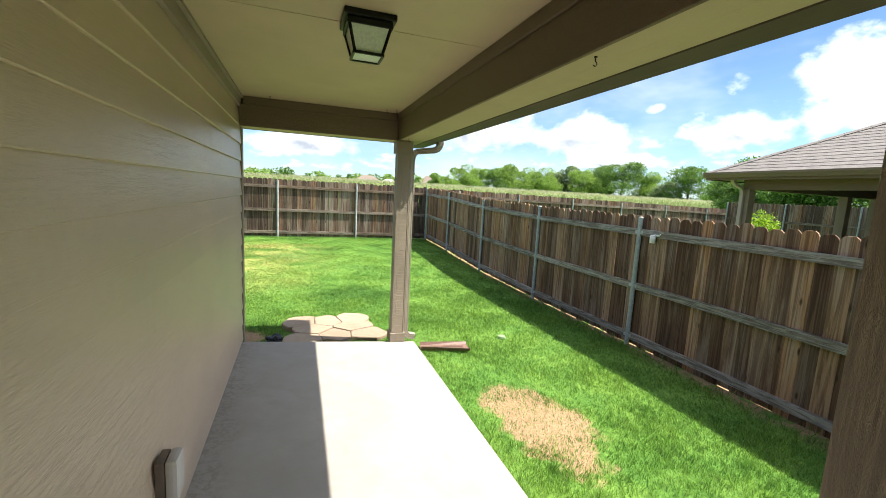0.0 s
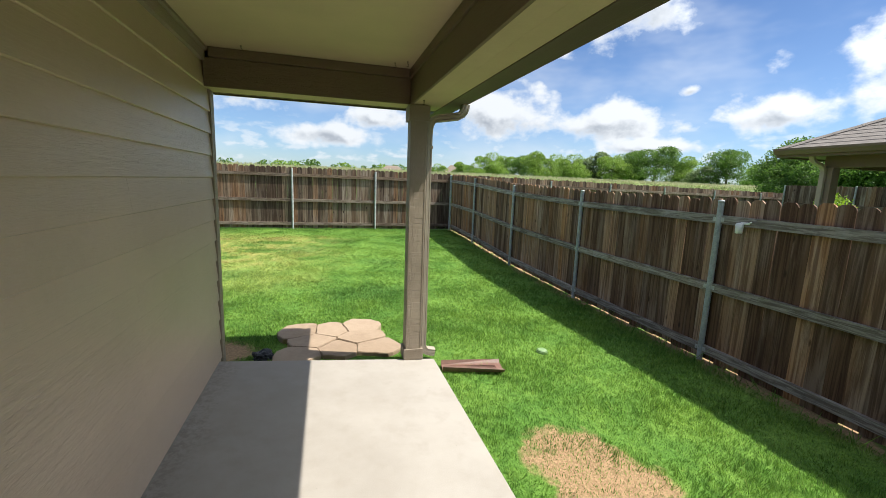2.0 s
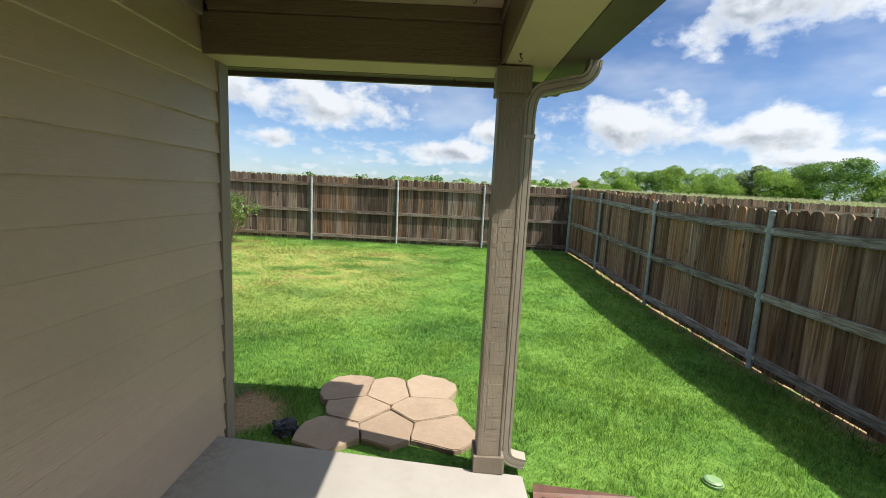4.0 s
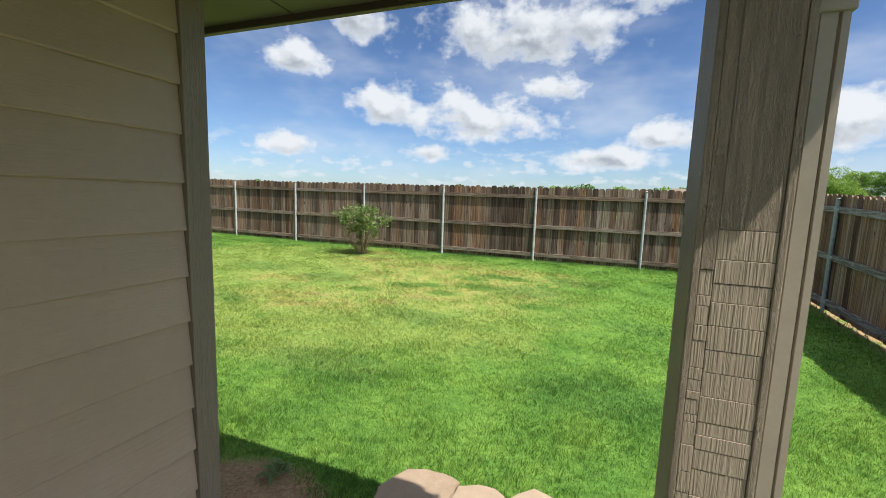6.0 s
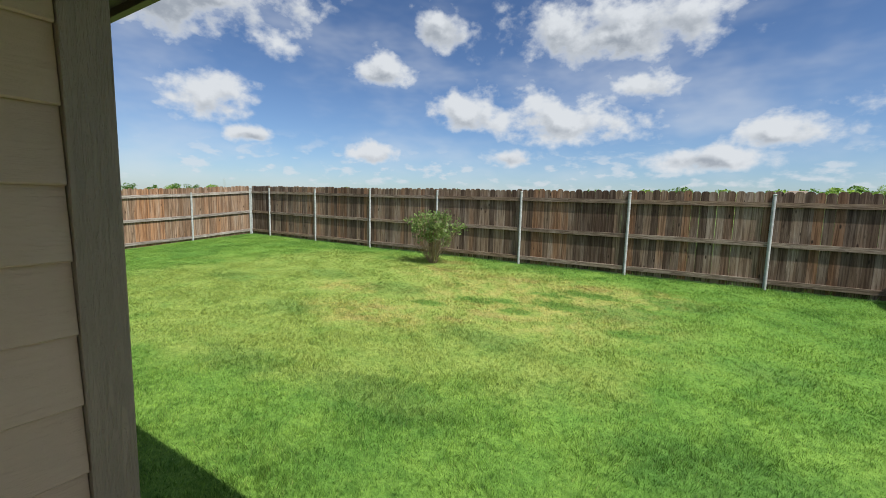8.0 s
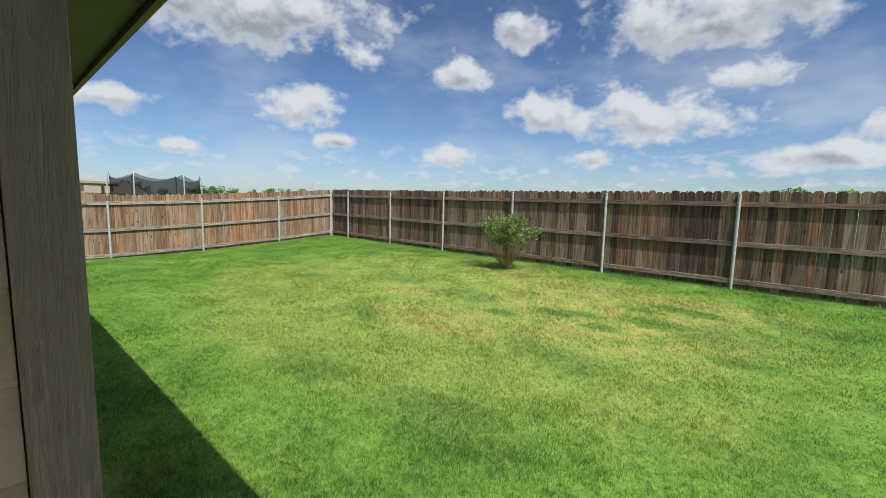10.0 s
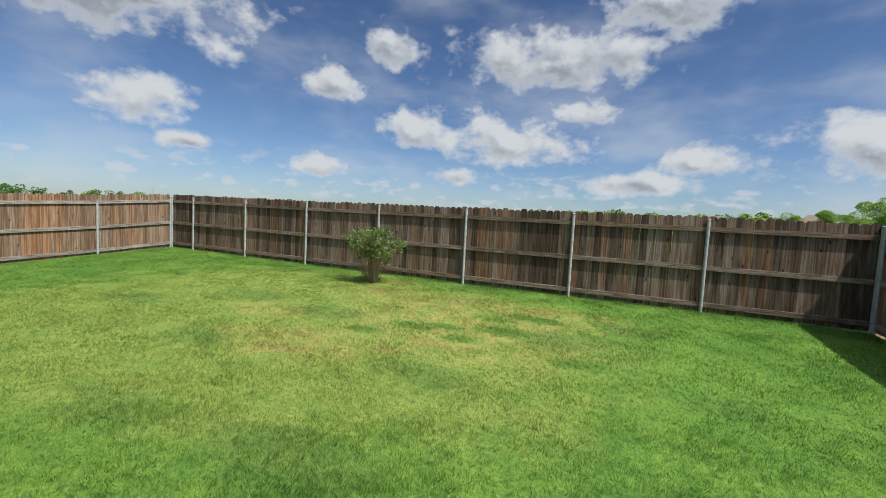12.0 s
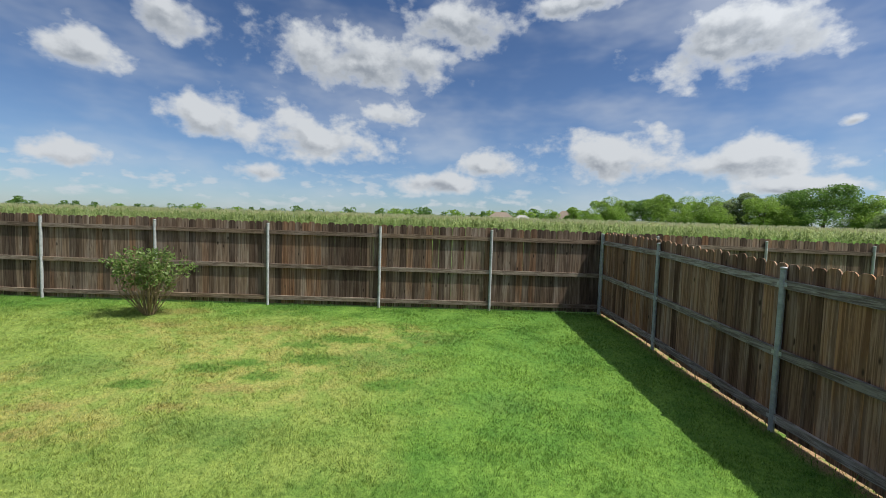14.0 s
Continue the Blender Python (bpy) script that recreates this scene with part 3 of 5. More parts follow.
def build_roof():
    t = thing("roof", (0, 0, 2.6), "brown shingled hip roof over house and porch", "roof", kind="structure")
    a, b, c, d = (EAVE_X, -8.3), (EAVE_X, EAVE_Y), (-10.3, EAVE_Y), (-10.3, -8.3)
    half = (EAVE_X + 10.3) / 2
    ridge = [(-10.3 + half, EAVE_Y - half), (-10.3 + half, -8.3 + half)]
    bm = bmesh.new()
    lo = [bm.verts.new((*p, 0.06)) for p in (a, b, c, d)]
    hi = [bm.verts.new((*p, 0.06 + 0.42 * half)) for p in ridge]
    for f in ((lo[0], lo[1], hi[0], hi[1]), (lo[1], lo[2], hi[0]), (lo[2], lo[3], hi[1], hi[0]), (lo[3], lo[0], hi[1])):
        bm.faces.new(f)
    part("shingles", bm, roof_brown, t)
    part("fascia", boxed(EAVE_X - 0.11, EAVE_X, -8.3, EAVE_Y - 0.031, -0.101, 0.058, 0.003), fascia_paint, t)
    part("fascia", boxed(-10.3, EAVE_X, EAVE_Y - 0.03, EAVE_Y, -0.05, 0.058, 0.003), fascia_paint, t)
    part("fascia", boxed(-10.3, -10.27, -8.3, EAVE_Y - 0.031, -0.05, 0.058, 0.003), fascia_paint, t)
    for ya, yb in ((-8.3, -5.1), (-5.1, -2.0), (-2.0, 1.2), (1.2, 4.325)):
        part("soffit", boxed(1.331, EAVE_X - 0.111, ya + 0.001, yb - 0.001, BEAM_Z - 2.6, BEAM_Z - 2.585), ceiling_paint, t)
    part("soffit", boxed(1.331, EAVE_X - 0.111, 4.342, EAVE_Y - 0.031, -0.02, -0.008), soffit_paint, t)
    part("soffit_end", boxed(1.331, EAVE_X - 0.111, 4.326, 4.341, BEAM_Z - 2.6, 0.0), beam_x, t)
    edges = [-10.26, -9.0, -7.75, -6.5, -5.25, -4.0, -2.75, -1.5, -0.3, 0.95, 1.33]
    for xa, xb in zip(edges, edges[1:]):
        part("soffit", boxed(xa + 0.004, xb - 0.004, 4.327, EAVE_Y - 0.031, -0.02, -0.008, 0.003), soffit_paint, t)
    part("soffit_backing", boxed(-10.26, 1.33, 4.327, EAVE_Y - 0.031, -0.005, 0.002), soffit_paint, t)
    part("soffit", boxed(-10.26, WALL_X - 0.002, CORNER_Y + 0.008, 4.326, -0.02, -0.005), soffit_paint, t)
    # gutter along the patio side
    prof = [(0, 0.0), (0.07, 0.0), (0.085, 0.03), (0.11, 0.075), (0.115, 0.11), (0.108, 0.11), (0.103, 0.078), (0.08, 0.035), (0.066, 0.006), (0.006, 0.006), (0.006, 0.11), (0, 0.11)]
    loops = [[(EAVE_X + 0.002 + x, y, -0.088 + z) for x, z in prof] for y in (-8.3, EAVE_Y - 0.02)]
    part("gutter", prism(bmesh.new(), *loops), fascia_paint, t, "dark brown metal gutter")
    return t


build_roof()


# ---- fences ----
def picket_mesh(h, w, mat):
    """A dog-eared board with its lower end at the origin."""
    e = 0.036
    prof = [(-w / 2, 0), (w / 2, 0), (w / 2, h - 0.044), (w / 2 - e * 0.28, h - 0.022), (w / 2 - e, h), (-w / 2 + e, h), (-w / 2 + e * 0.28, h - 0.022), (-w / 2, h - 0.044)]
    return link_mesh("picket", prism(bmesh.new(), [(x, -0.008, z) for x, z in prof], [(x, 0.008, z) for x, z in prof]), mat)


def post_mesh(h):
    bm = tube(bmesh.new(), [(0, 0, -0.1), (0, 0, h - 0.012)], 0.030, 14, close=False)
    return link_mesh("post", bm, galvanised, True)


def cap_mesh():
    bm = tube(bmesh.new(), [(0, 0, -0.035), (0, 0, -0.014), (0, 0, -0.008), (0, 0, -0.005)], [0.0315, 0.0315, 0.028, 0.012], 14)
    return link_mesh("post_cap", bm, galvanised, True)


POST, CAP = {}, None


def fence(name, posts, out, mat, label, height=1.80, rail=None, gap=0.015, ties=False):
    """posts: (x, y, z of the ground, z of the post's top) along the run; out: the way to the side that the boards hang on."""
    global CAP
    rng = random.Random(name)
    out = Vector((*out, 0)).normalized()
    t = thing(name, posts[0][:3], label, "fence")
    base = Vector(posts[0][:3])
    CAP = CAP or cap_mesh()
    for x, y, zb, zt in posts:
        h = round(zt - zb, 1)
        POST[h] = POST.get(h) or post_mesh(h + 0.0)
        p = part("post", POST[h], None, t, "grey galvanised steel post")
        p.location = Vector((x, y, zt - h)) - base
        c = part("post_cap", CAP, None, p)
        c.location = (0, 0, h)
    if ties:
        plate = link_mesh("rail_tie", boxed(-0.065, 0.065, -0.0015, 0.0015, -0.022, 0.022, 0.001), tie_steel)
        along = (Vector(posts[-1][:2]) - Vector(posts[0][:2])).normalized()
        for x, y, zb, zt in posts:
            for dz in (1.58, 0.845, 0.145):
                tie = part("rail_tie", plate, None, t, "bright galvanised rail tie plate")
                tie.matrix_basis = Matrix.Translation(Vector((x, y, zb + dz)) - out * 0.0095 - base) @ Matrix.Rotation(math.atan2(along.y, along.x), 4, "Z")
    kinds = [picket_mesh(height + dh, w, mat) for dh, w in ((0.0, 0.1395), (0.006, 0.1397), (-0.008, 0.1393), (0.012, 0.1396), (-0.014, 0.1375))]
    for (x0, y0, b0, t0), (x1, y1, b1, t1) in zip(posts, posts[1:]):
        p, q = Vector((x0, y0, 0)), Vector((x1, y1, 0))
        d = (q - p).normalized()
        for k, dz in enumerate((1.535, 0.80, 0.10)):
            a = p + d * 0.005 + Vector((0, 0, b0 + dz)) + out * 0.012
            b = q - d * 0.005 + Vector((0, 0, b1 + dz)) + out * 0.012
            part("rail", bar(a - base, b - base, 0.038, 0.089, out), rail or rail_wood, t)
        n = max(1, round((q - p).length / 0.141))
        for i in range(n):
            f = (i + 0.5) / n
            at = p.lerp(q, f) + out * (0.0395 + rng.uniform(0, 0.003))
            ob = part("picket", rng.choice(kinds), None, t)
            wide = (q - p).length / n / 0.14
            tilt = rng.gauss(0, 0.12)
            ob.matrix_basis = Matrix.Translation(at + Vector((0, 0, b0 + (b1 - b0) * f + gap + rng.gauss(0, 0.004 + 0.2 * (gap - 0.015)))) - base) @ Matrix.Rotation(math.atan2(d.y, d.x), 4, "Z") @ pose(0, 0, 0, 0, tilt, 0) @ Matrix.Diagonal((wide, 1, 1, 1))
    return t


def run(points, zb, zt):
    return [(x, y, zb(x, y), zt(x, y)) for x, y in points]


BACK_Y = 13.53
back_x = [4.40 - 2.44 * i for i in range(8)] + [-13.78]
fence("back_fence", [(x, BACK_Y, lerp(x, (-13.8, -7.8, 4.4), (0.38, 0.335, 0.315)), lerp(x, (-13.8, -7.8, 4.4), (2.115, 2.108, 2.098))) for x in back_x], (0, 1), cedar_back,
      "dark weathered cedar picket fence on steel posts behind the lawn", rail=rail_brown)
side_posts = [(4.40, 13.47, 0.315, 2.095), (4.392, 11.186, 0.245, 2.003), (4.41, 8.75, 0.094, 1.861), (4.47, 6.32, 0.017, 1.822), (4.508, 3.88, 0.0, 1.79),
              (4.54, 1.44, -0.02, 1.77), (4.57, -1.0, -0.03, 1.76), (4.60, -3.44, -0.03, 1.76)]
fence("side_fence", side_posts, (1, 0), cedar_side_lifted, "brown weathered cedar picket fence with grey rails beside the patio", height=1.785, gap=0.021, ties=True)
left_posts = [(-13.78, 13.47, 0.38, 2.115), (-13.78, 11.33, 0.213, 1.872), (-13.78, 8.82, 0.063, 1.741), (-13.78, 6.49, -0.03, 1.62), (-13.78, 4.1, -0.05, 1.6), (-13.78, 1.6, -0.05, 1.6), (-13.78, -0.9, -0.05, 1.6)]
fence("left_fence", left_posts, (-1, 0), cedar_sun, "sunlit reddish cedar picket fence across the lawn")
fence("neighbour_back_fence", [(4.47 + 0.02, BACK_Y + 0.02, 0.315, 2.05)] + [(5.64 + 2.44 * i, BACK_Y + 0.02, 0.30 - 0.03 * i, 2.08 - 0.035 * i) for i in range(8)], (0, 1), cedar_back,
      "dark weathered cedar fence behind the neighbouring yard", rail=rail_brown)


# ---- porch fittings ----
def porch_column(x0, x1, y0, y1, label):
    zb = slab_z((x0 + x1) / 2)
    t = thing("porch_column", ((x0 + x1) / 2, (y0 + y1) / 2, zb), label, "column", group="porch columns")
    w, d = (x1 - x0) / 2, (y1 - y0) / 2
    top = BEAM_Z - zb - 0.004
    part("core", boxed(-w + 0.012, w - 0.012, -d + 0.012, d - 0.012, 0.0, top), column_paint, t)
    rng = random.Random(5)
    for sx in (-1, 1):
        part("side_board", boxed(min(sx * w, sx * (w - 0.014)), max(sx * w, sx * (w - 0.014)), -d, d, 0.0, top, 0.003), column_paint, t)
    strip = -w + 0.0145 + 0.2 * (2 * w - 0.029)
    for sy in (-1, 1):
        for xa, xb, head in ((-w + 0.0145, strip - 0.0003, 1.43), (strip + 0.0003, w - 0.0145, 1.54)):
            z = 0.0
            while z < top - 0.02:
                step = rng.uniform(0.016, 0.058) if z < head else 1.5
                a, b = z, min(z + step, top)
                e = sy * (d - rng.uniform(0.0016, 0.0030))
                part("face_board", boxed(xa, xb, min(e, sy * (d - 0.013)), max(e, sy * (d - 0.013)), a + 0.0004, b - 0.0004, 0.0011), cracked_paint if z < head else column_paint, t)
                z += step
    for z0, z1 in ((0.002, 0.105), (top - 0.135, top - 0.006)):
        for bx in ((-w - 0.018, w + 0.018, -d - 0.018, -d), (-w - 0.018, w + 0.018, d, d + 0.018), (-w - 0.018, -w, -d, d), (w, w + 0.018, -d, d)):
            part("trim_board", boxed(*bx, z0, z1, 0.003), column_paint, t)
    return t


porch_column(*COL, "taupe boxed porch column with cracked wood grain face")
porch_column(COL[0], COL[1], -0.17, -0.032, "taupe boxed porch column near the house door")


def sweep_rect(points, w, d, ref=(0, 1, 0)):
    """A ribbed rectangular pipe through points."""
    prof = [(-1, -1), (-0.6, -1), (-0.5, -0.86), (-0.4, -1), (0.4, -1), (0.5, -0.86), (0.6, -1), (1, -1), (1, 1), (0.6, 1), (0.5, 0.86), (0.4, 1), (-0.4, 1), (-0.5, 0.86), (-0.6, 1), (-1, 1)]
    bm, rings, points = bmesh.new(), [], [Vector(p) for p in points]
    for i, p in enumerate(points):
        t = (points[min(i + 1, len(points) - 1)] - points[max(i - 1, 0)]).normalized()
        side = t.cross(Vector(ref)).normalized()
        up = side.cross(t)
        rings.append([bm.verts.new(p + side * a * w / 2 + up * b * d / 2) for a, b in prof])
    for r, s in zip(rings, rings[1:]):
        for k in range(len(prof)):
            bm.faces.new((r[k], r[(k + 1) % len(prof)], s[(k + 1) % len(prof)], s[k]))
    bm.faces.new(rings[0][::-1]), bm.faces.new(rings[-1])
    bmesh.ops.recalc_face_normals(bm, faces=bm.faces[:])
    return bm


def bend(a, b, c, n=5):
    """Points along a rounded corner from a past b to c."""
    a, b, c = Vector(a), Vector(b), Vector(c)
    return [(1 - f) ** 2 * a + 2 * f * (1 - f) * b + f * f * c for f in (i / n for i in range(n + 1))]


def build_downspout():
    t = thing("downspout", (1.366, 4.12, slab_z(1.35)), "taupe ribbed metal downspout strapped beside the porch column", "downspout")
    o = Vector(t.location)
    upper = bend((1.64, 3.95, 2.515), (1.64, 3.95, 2.43), (1.58, 3.985, 2.42)) + bend((1.44, 4.08, 2.405), (1.366, 4.12, 2.395), (1.366, 4.12, 2.28))
    part("upper_elbow", sweep_rect([p - o for p in upper], 0.062, 0.082), spout_paint, t)
    part("pipe", sweep_rect([Vector((1.366, 4.12, 2.279)) - o, Vector((1.366, 4.12, 0.80)) - o], 0.060, 0.080), spout_paint, t)
    part("lower_pipe", sweep_rect([Vector((1.366, 4.12, 0.83)) - o, Vector((1.366, 4.12, 0.34)) - o], 0.064, 0.084), spout_paint, t)
    low = bend((1.366, 4.12, 0.345), (1.366, 4.12, 0.255), (1.435, 4.12, 0.245), 6) + [Vector((1.49, 4.115, 0.236))]
    part("lower_elbow", sweep_rect([p - o for p in low], 0.064, 0.080), spout_paint, t)
    part("strap", boxed(-0.034, 0.036, -0.046, 0.046, 1.938, 1.962, 0.003), spout_paint, t)


build_downspout()


def build_porch_light():
    t = thing("ceiling_light", (0.488, 1.70, CEIL_Z), "black metal lantern porch light with textured glass panes", "ceiling light")
    part("canopy", boxed(-0.125, 0.125, -0.125, 0.125, -0.03, 0.0, 0.006), black_metal, t)
    part("collar", boxed(-0.108, 0.108, -0.108, 0.108, -0.048, -0.031, 0.004), black_metal, t)
    a, b, z0, z1 = 0.100, 0.066, -0.05, -0.178
    for sx, sy in ((-1, -1), (1, -1), (1, 1), (-1, 1)):
        part("corner_bar", tube(bmesh.new(), [(sx * a, sy * a, z0), (sx * b, sy * b, z1)], 0.0075, 4), black_metal, t)
    for k in range(4):
        m = Matrix.Rotation(k * math.pi / 2, 4, "Z")
        bm = prism(bmesh.new(), [(-a, -a + 0.002, z0), (a, -a + 0.002, z0), (b, -b + 0.002, z1), (-b, -b + 0.002, z1)], [(-a, -a + 0.005, z0), (a, -a + 0.005, z0), (b, -b + 0.005, z1), (-b, -b + 0.005, z1)])
        bm.transform(m)
        part("pane", bm, frosted, t, "textured frosted glass pane")
        for size, z in ((a + 0.004, z0 - 0.004), (b + 0.005, z1)):
            bm = boxed(-size, size, -size - 0.006, -size + 0.006, z - 0.007, z + 0.007, 0.002)
            bm.transform(m)
            part("frame_bar", bm, black_metal, t)
    part("bottom_pane", boxed(-b, b, -b, b, z1 + 0.001, z1 + 0.004), frosted, t, "textured frosted glass pane")


build_porch_light()


def build_outlet():
    t = thing("outlet_cover", (WALL_X, 1.40, 0.69), "weatherproof grey outlet cover on the siding", "outlet")
    grey = plain("grey_plastic", (0.46, 0.44, 0.40), 0.45, vary=0.06)
    dark = plain("brown_plate", (0.13, 0.10, 0.075), 0.5, vary=0.1)
    part("back_box", boxed(0.0, 0.035, -0.055, 0.055, -0.09, 0.09, 0.005), dark, t)
    part("lid", boxed(0.036, 0.085, -0.058, 0.058, -0.095, 0.095, 0.018), grey, t, "pale grey domed lid")
    part("cord_port", boxed(0.04, 0.075, -0.02, 0.02, -0.112, -0.096, 0.004), grey, t)


build_outlet()


def cup_hook(at):
    t = thing("cup_hook", at, "small dark metal hook screwed into the porch timber", "hook", group="hooks on the porch")
    pts = [(0, 0, 0), (0, 0, -0.018)] + [(0.009 * math.sin(a), 0, -0.027 + 0.009 * math.cos(a)) for a in (0.3, 1.0, 1.8, 2.6, 3.4, 4.2)]
    part("shank", tube(bmesh.new(), pts, 0.0022, 6), black_metal, t, smooth=True)
    part("flange", tube(bmesh.new(), [(0, 0, 0), (0, 0, -0.004)], 0.007, 10), black_metal, t)


for spot in ((1.12, 3.86, CEIL_Z), (1.03, 3.93, CEIL_Z), (-0.1, 3.95, CEIL_Z), (1.26, 3.86, BEAM_Z), (1.25, 0.9, BEAM_Z)):
    cup_hook(spot)

# ---- stepping pad, splash block and small things on the ground ----
def stone_look(n, p):
    big, mid, fine = n.noise(p, 2.2, 5.0), n.noise(p, 16.0, 6.0, 0.65), n.noise(p, 130.0, 3.0)
    each = n.add("ShaderNodeObjectInfo").outputs["Random"]
    f = n.math("ADD", n.math("MULTIPLY", big, 0.5), n.math("ADD", n.math("MULTIPLY", mid, 0.35), n.math("MULTIPLY", each, 0.2)))
    return n.mix(n.ramp(f, 0.3, 0.75), (0.235, 0.172, 0.118), (0.335, 0.258, 0.185)), n.math("ADD", n.math("MULTIPLY", mid, 1.2), n.math("MULTIPLY", fine, 0.3))


stone_mat = material("tan_flagstone", stone_look, 0.85, 0.0, 0.004, 0.25)


def clip_cell(poly, centre, other, gap):
    """The part of poly nearer to centre than to other, less half a joint."""
    c, o = Vector(centre), Vector(other)
    n = (o - c).normalized()
    lim = n.dot((c + o) / 2) - gap / 2
    out = []
    for p, q in zip(poly, poly[1:] + poly[:1]):
        a, b = n.dot(p) - lim, n.dot(q) - lim
        if a <= 0:
            out.append(p)
        if a * b < 0:
            out.append(p.lerp(q, a / (a - b)))
    return out


def build_flagstones():
    rng = random.Random(11)
    centres = [(0.22, 5.03), (0.53, 5.02), (0.85, 5.09), (0.34, 4.71), (0.84, 4.75), (0.24, 4.38), (0.60, 4.47), (0.96, 4.46), (0.10, 4.02), (0.48, 4.12), (0.85, 4.14)]
    t = thing("flagstone_pad", (0.55, 4.75, 0.15), "tan irregular flagstone stepping pad set in the grass", "stepping stones")
    for i, c in enumerate(centres):
        if c[1] < 4.2:
            continue
        poly = [Vector(c) + Vector((math.cos(a), math.sin(a))) * (0.245 + rng.uniform(-0.02, 0.03)) for a in (2 * math.pi * k / 14 for k in range(14))]
        for j, o in enumerate(centres):
            if j != i:
                poly = clip_cell(poly, c, o, 0.009)
        fine = []
        for p, q in zip(poly, poly[1:] + poly[:1]):
            steps = max(1, int((q - p).length / 0.05))
            fine += [p.lerp(q, k / steps) + Vector((rng.uniform(-0.005, 0.005), rng.uniform(-0.005, 0.005))) for k in range(steps)]
        bm = bmesh.new()
        z = 0.042 + rng.uniform(-0.005, 0.005)
        prism(bm, [(p.x - 0.55, p.y - 4.75, -0.05) for p in fine], [(p.x - 0.55, p.y - 4.75, z) for p in fine])
        bmesh.ops.bevel(bm, geom=[e for e in bm.edges if all(v.co.z > 0 for v in e.verts)], offset=0.006, segments=2, affect="EDGES")
        part("stone", bm, stone_mat, t)


build_flagstones()


def build_splash_block():
    brown = plain("brown_plastic", (0.15, 0.078, 0.055), 0.55, vary=0.2, scale=12.0, bump=0.001)
    t = thing("splash_block", (1.50, 3.86, ground_z(1.6, 3.86) + 0.012), "reddish brown plastic splash block lying in the grass", "splash block", turn=-9)
    bm = bmesh.new()
    prof = [(-0.075, 0.05), (-0.07, 0.055), (-0.055, 0.012), (0.055, 0.012), (0.075, 0.05), (0.08, 0.045), (0.062, 0.0), (-0.062, 0.0)]
    prism(bm, [(0.0, y, z) for y, z in prof], [(0.56, y * 1.55, z * 0.7) for y, z in prof])
    part("trough", bm, brown, t)
    for k in range(3):
        part("rib", boxed(0.05, 0.5, -0.032 + 0.026 * k, -0.02 + 0.026 * k, 0.0125, 0.017, 0.001), brown, t)


build_splash_block()


def crumple(name, at, size, mat, label, category, seed):
    bm = bmesh.new()
    bmesh.ops.create_icosphere(bm, subdivisions=3, radius=1.0)
    for v in bm.verts:
        k = 1 + 0.55 * noise.noise(v.co * 1.7 + Vector((seed, 0, 0))) + 0.35 * noise.noise(v.co * 4.3 + Vector((0, seed, 0)))
        v.co = Vector((v.co.x * size[0] * k, v.co.y * size[1] * k, max(v.co.z, -0.25) * size[2] * k))
    ob = part(name, bm, mat)
    ob.location = at
    return tagged(ob, label, category)


black_cloth = plain("black_cloth", (0.010, 0.012, 0.018), 0.5, vary=0.5, scale=30.0, bump=0.004)
crumple("weed_cloth", (-0.09, 4.40, ground_z(-0.09, 4.4) + 0.03), (0.10, 0.07, 0.06), black_cloth, "crumpled black weed cloth poking out of the soil", "cloth", 3.0)
valve = plain("pale_green_plastic", (0.17, 0.27, 0.12), 0.5, vary=0.1)
lid = thing("valve_cover", (2.70, 4.18, ground_z(2.70, 4.18) + 0.01), "pale green round irrigation cover in the lawn", "valve cover")
part("lid", tube(bmesh.new(), [(0, 0, 0.0), (0, 0, 0.022), (0, 0, 0.03)], [0.052, 0.052, 0.04], 18), valve, lid)
part("rim", tube(bmesh.new(), [(0, 0, -0.03), (0, 0, 0.010)], 0.06, 18), valve, lid)


def build_fence_fixture():
    t = thing("rain_sensor", (4.525, 3.60, 1.555), "small white plastic rain sensor on the fence rail", "sensor")
    part("bracket", boxed(-0.03, 0.012, -0.06, 0.03, 0.0, 0.022, 0.004), white_plastic, t)
    part("arm", tube(bmesh.new(), [(-0.02, -0.05, 0.012), (-0.035, -0.085, 0.03)], 0.008, 8), white_plastic, t)
    part("cup", tube(bmesh.new(), [(-0.035, 0.03, -0.095), (-0.035, 0.03, -0.09), (-0.035, 0.03, 0.0), (-0.035, 0.03, 0.012)], [0.024, 0.033, 0.037, 0.02], 14), white_plastic, t, smooth=True)


build_fence_fixture()


# ---- plants ----
def leaf_mat(name, dark, light, rough=0.55):
    def build(n, p):
        each = n.add("ShaderNodeNewGeometry").outputs["Random Per Island"]
        big = n.noise(p, 0.9, 3.0)
        return n.mix(n.math("ADD", n.math("MULTIPLY", each, 0.65), n.math("MULTIPLY", big, 0.35)), dark, light), None
    return material(name, build, rough, 0.0, 0.0, 0.35, 0.5)


def blade_look(n, p):
    colour, _ = lawn_colour(n, p)
    each = n.add("ShaderNodeNewGeometry").outputs["Random Per Island"]
    colour = n.mix(each, n.mix(1.0, colour, (0.45, 0.52, 0.45), "MULTIPLY"), n.mix(1.0, colour, (1.85, 1.7, 1.7), "MULTIPLY"))
    return n.mix(n.math("MULTIPLY", n.math("GREATER_THAN", each, 0.975), 0.5), colour, (0.40, 0.37, 0.17)), None


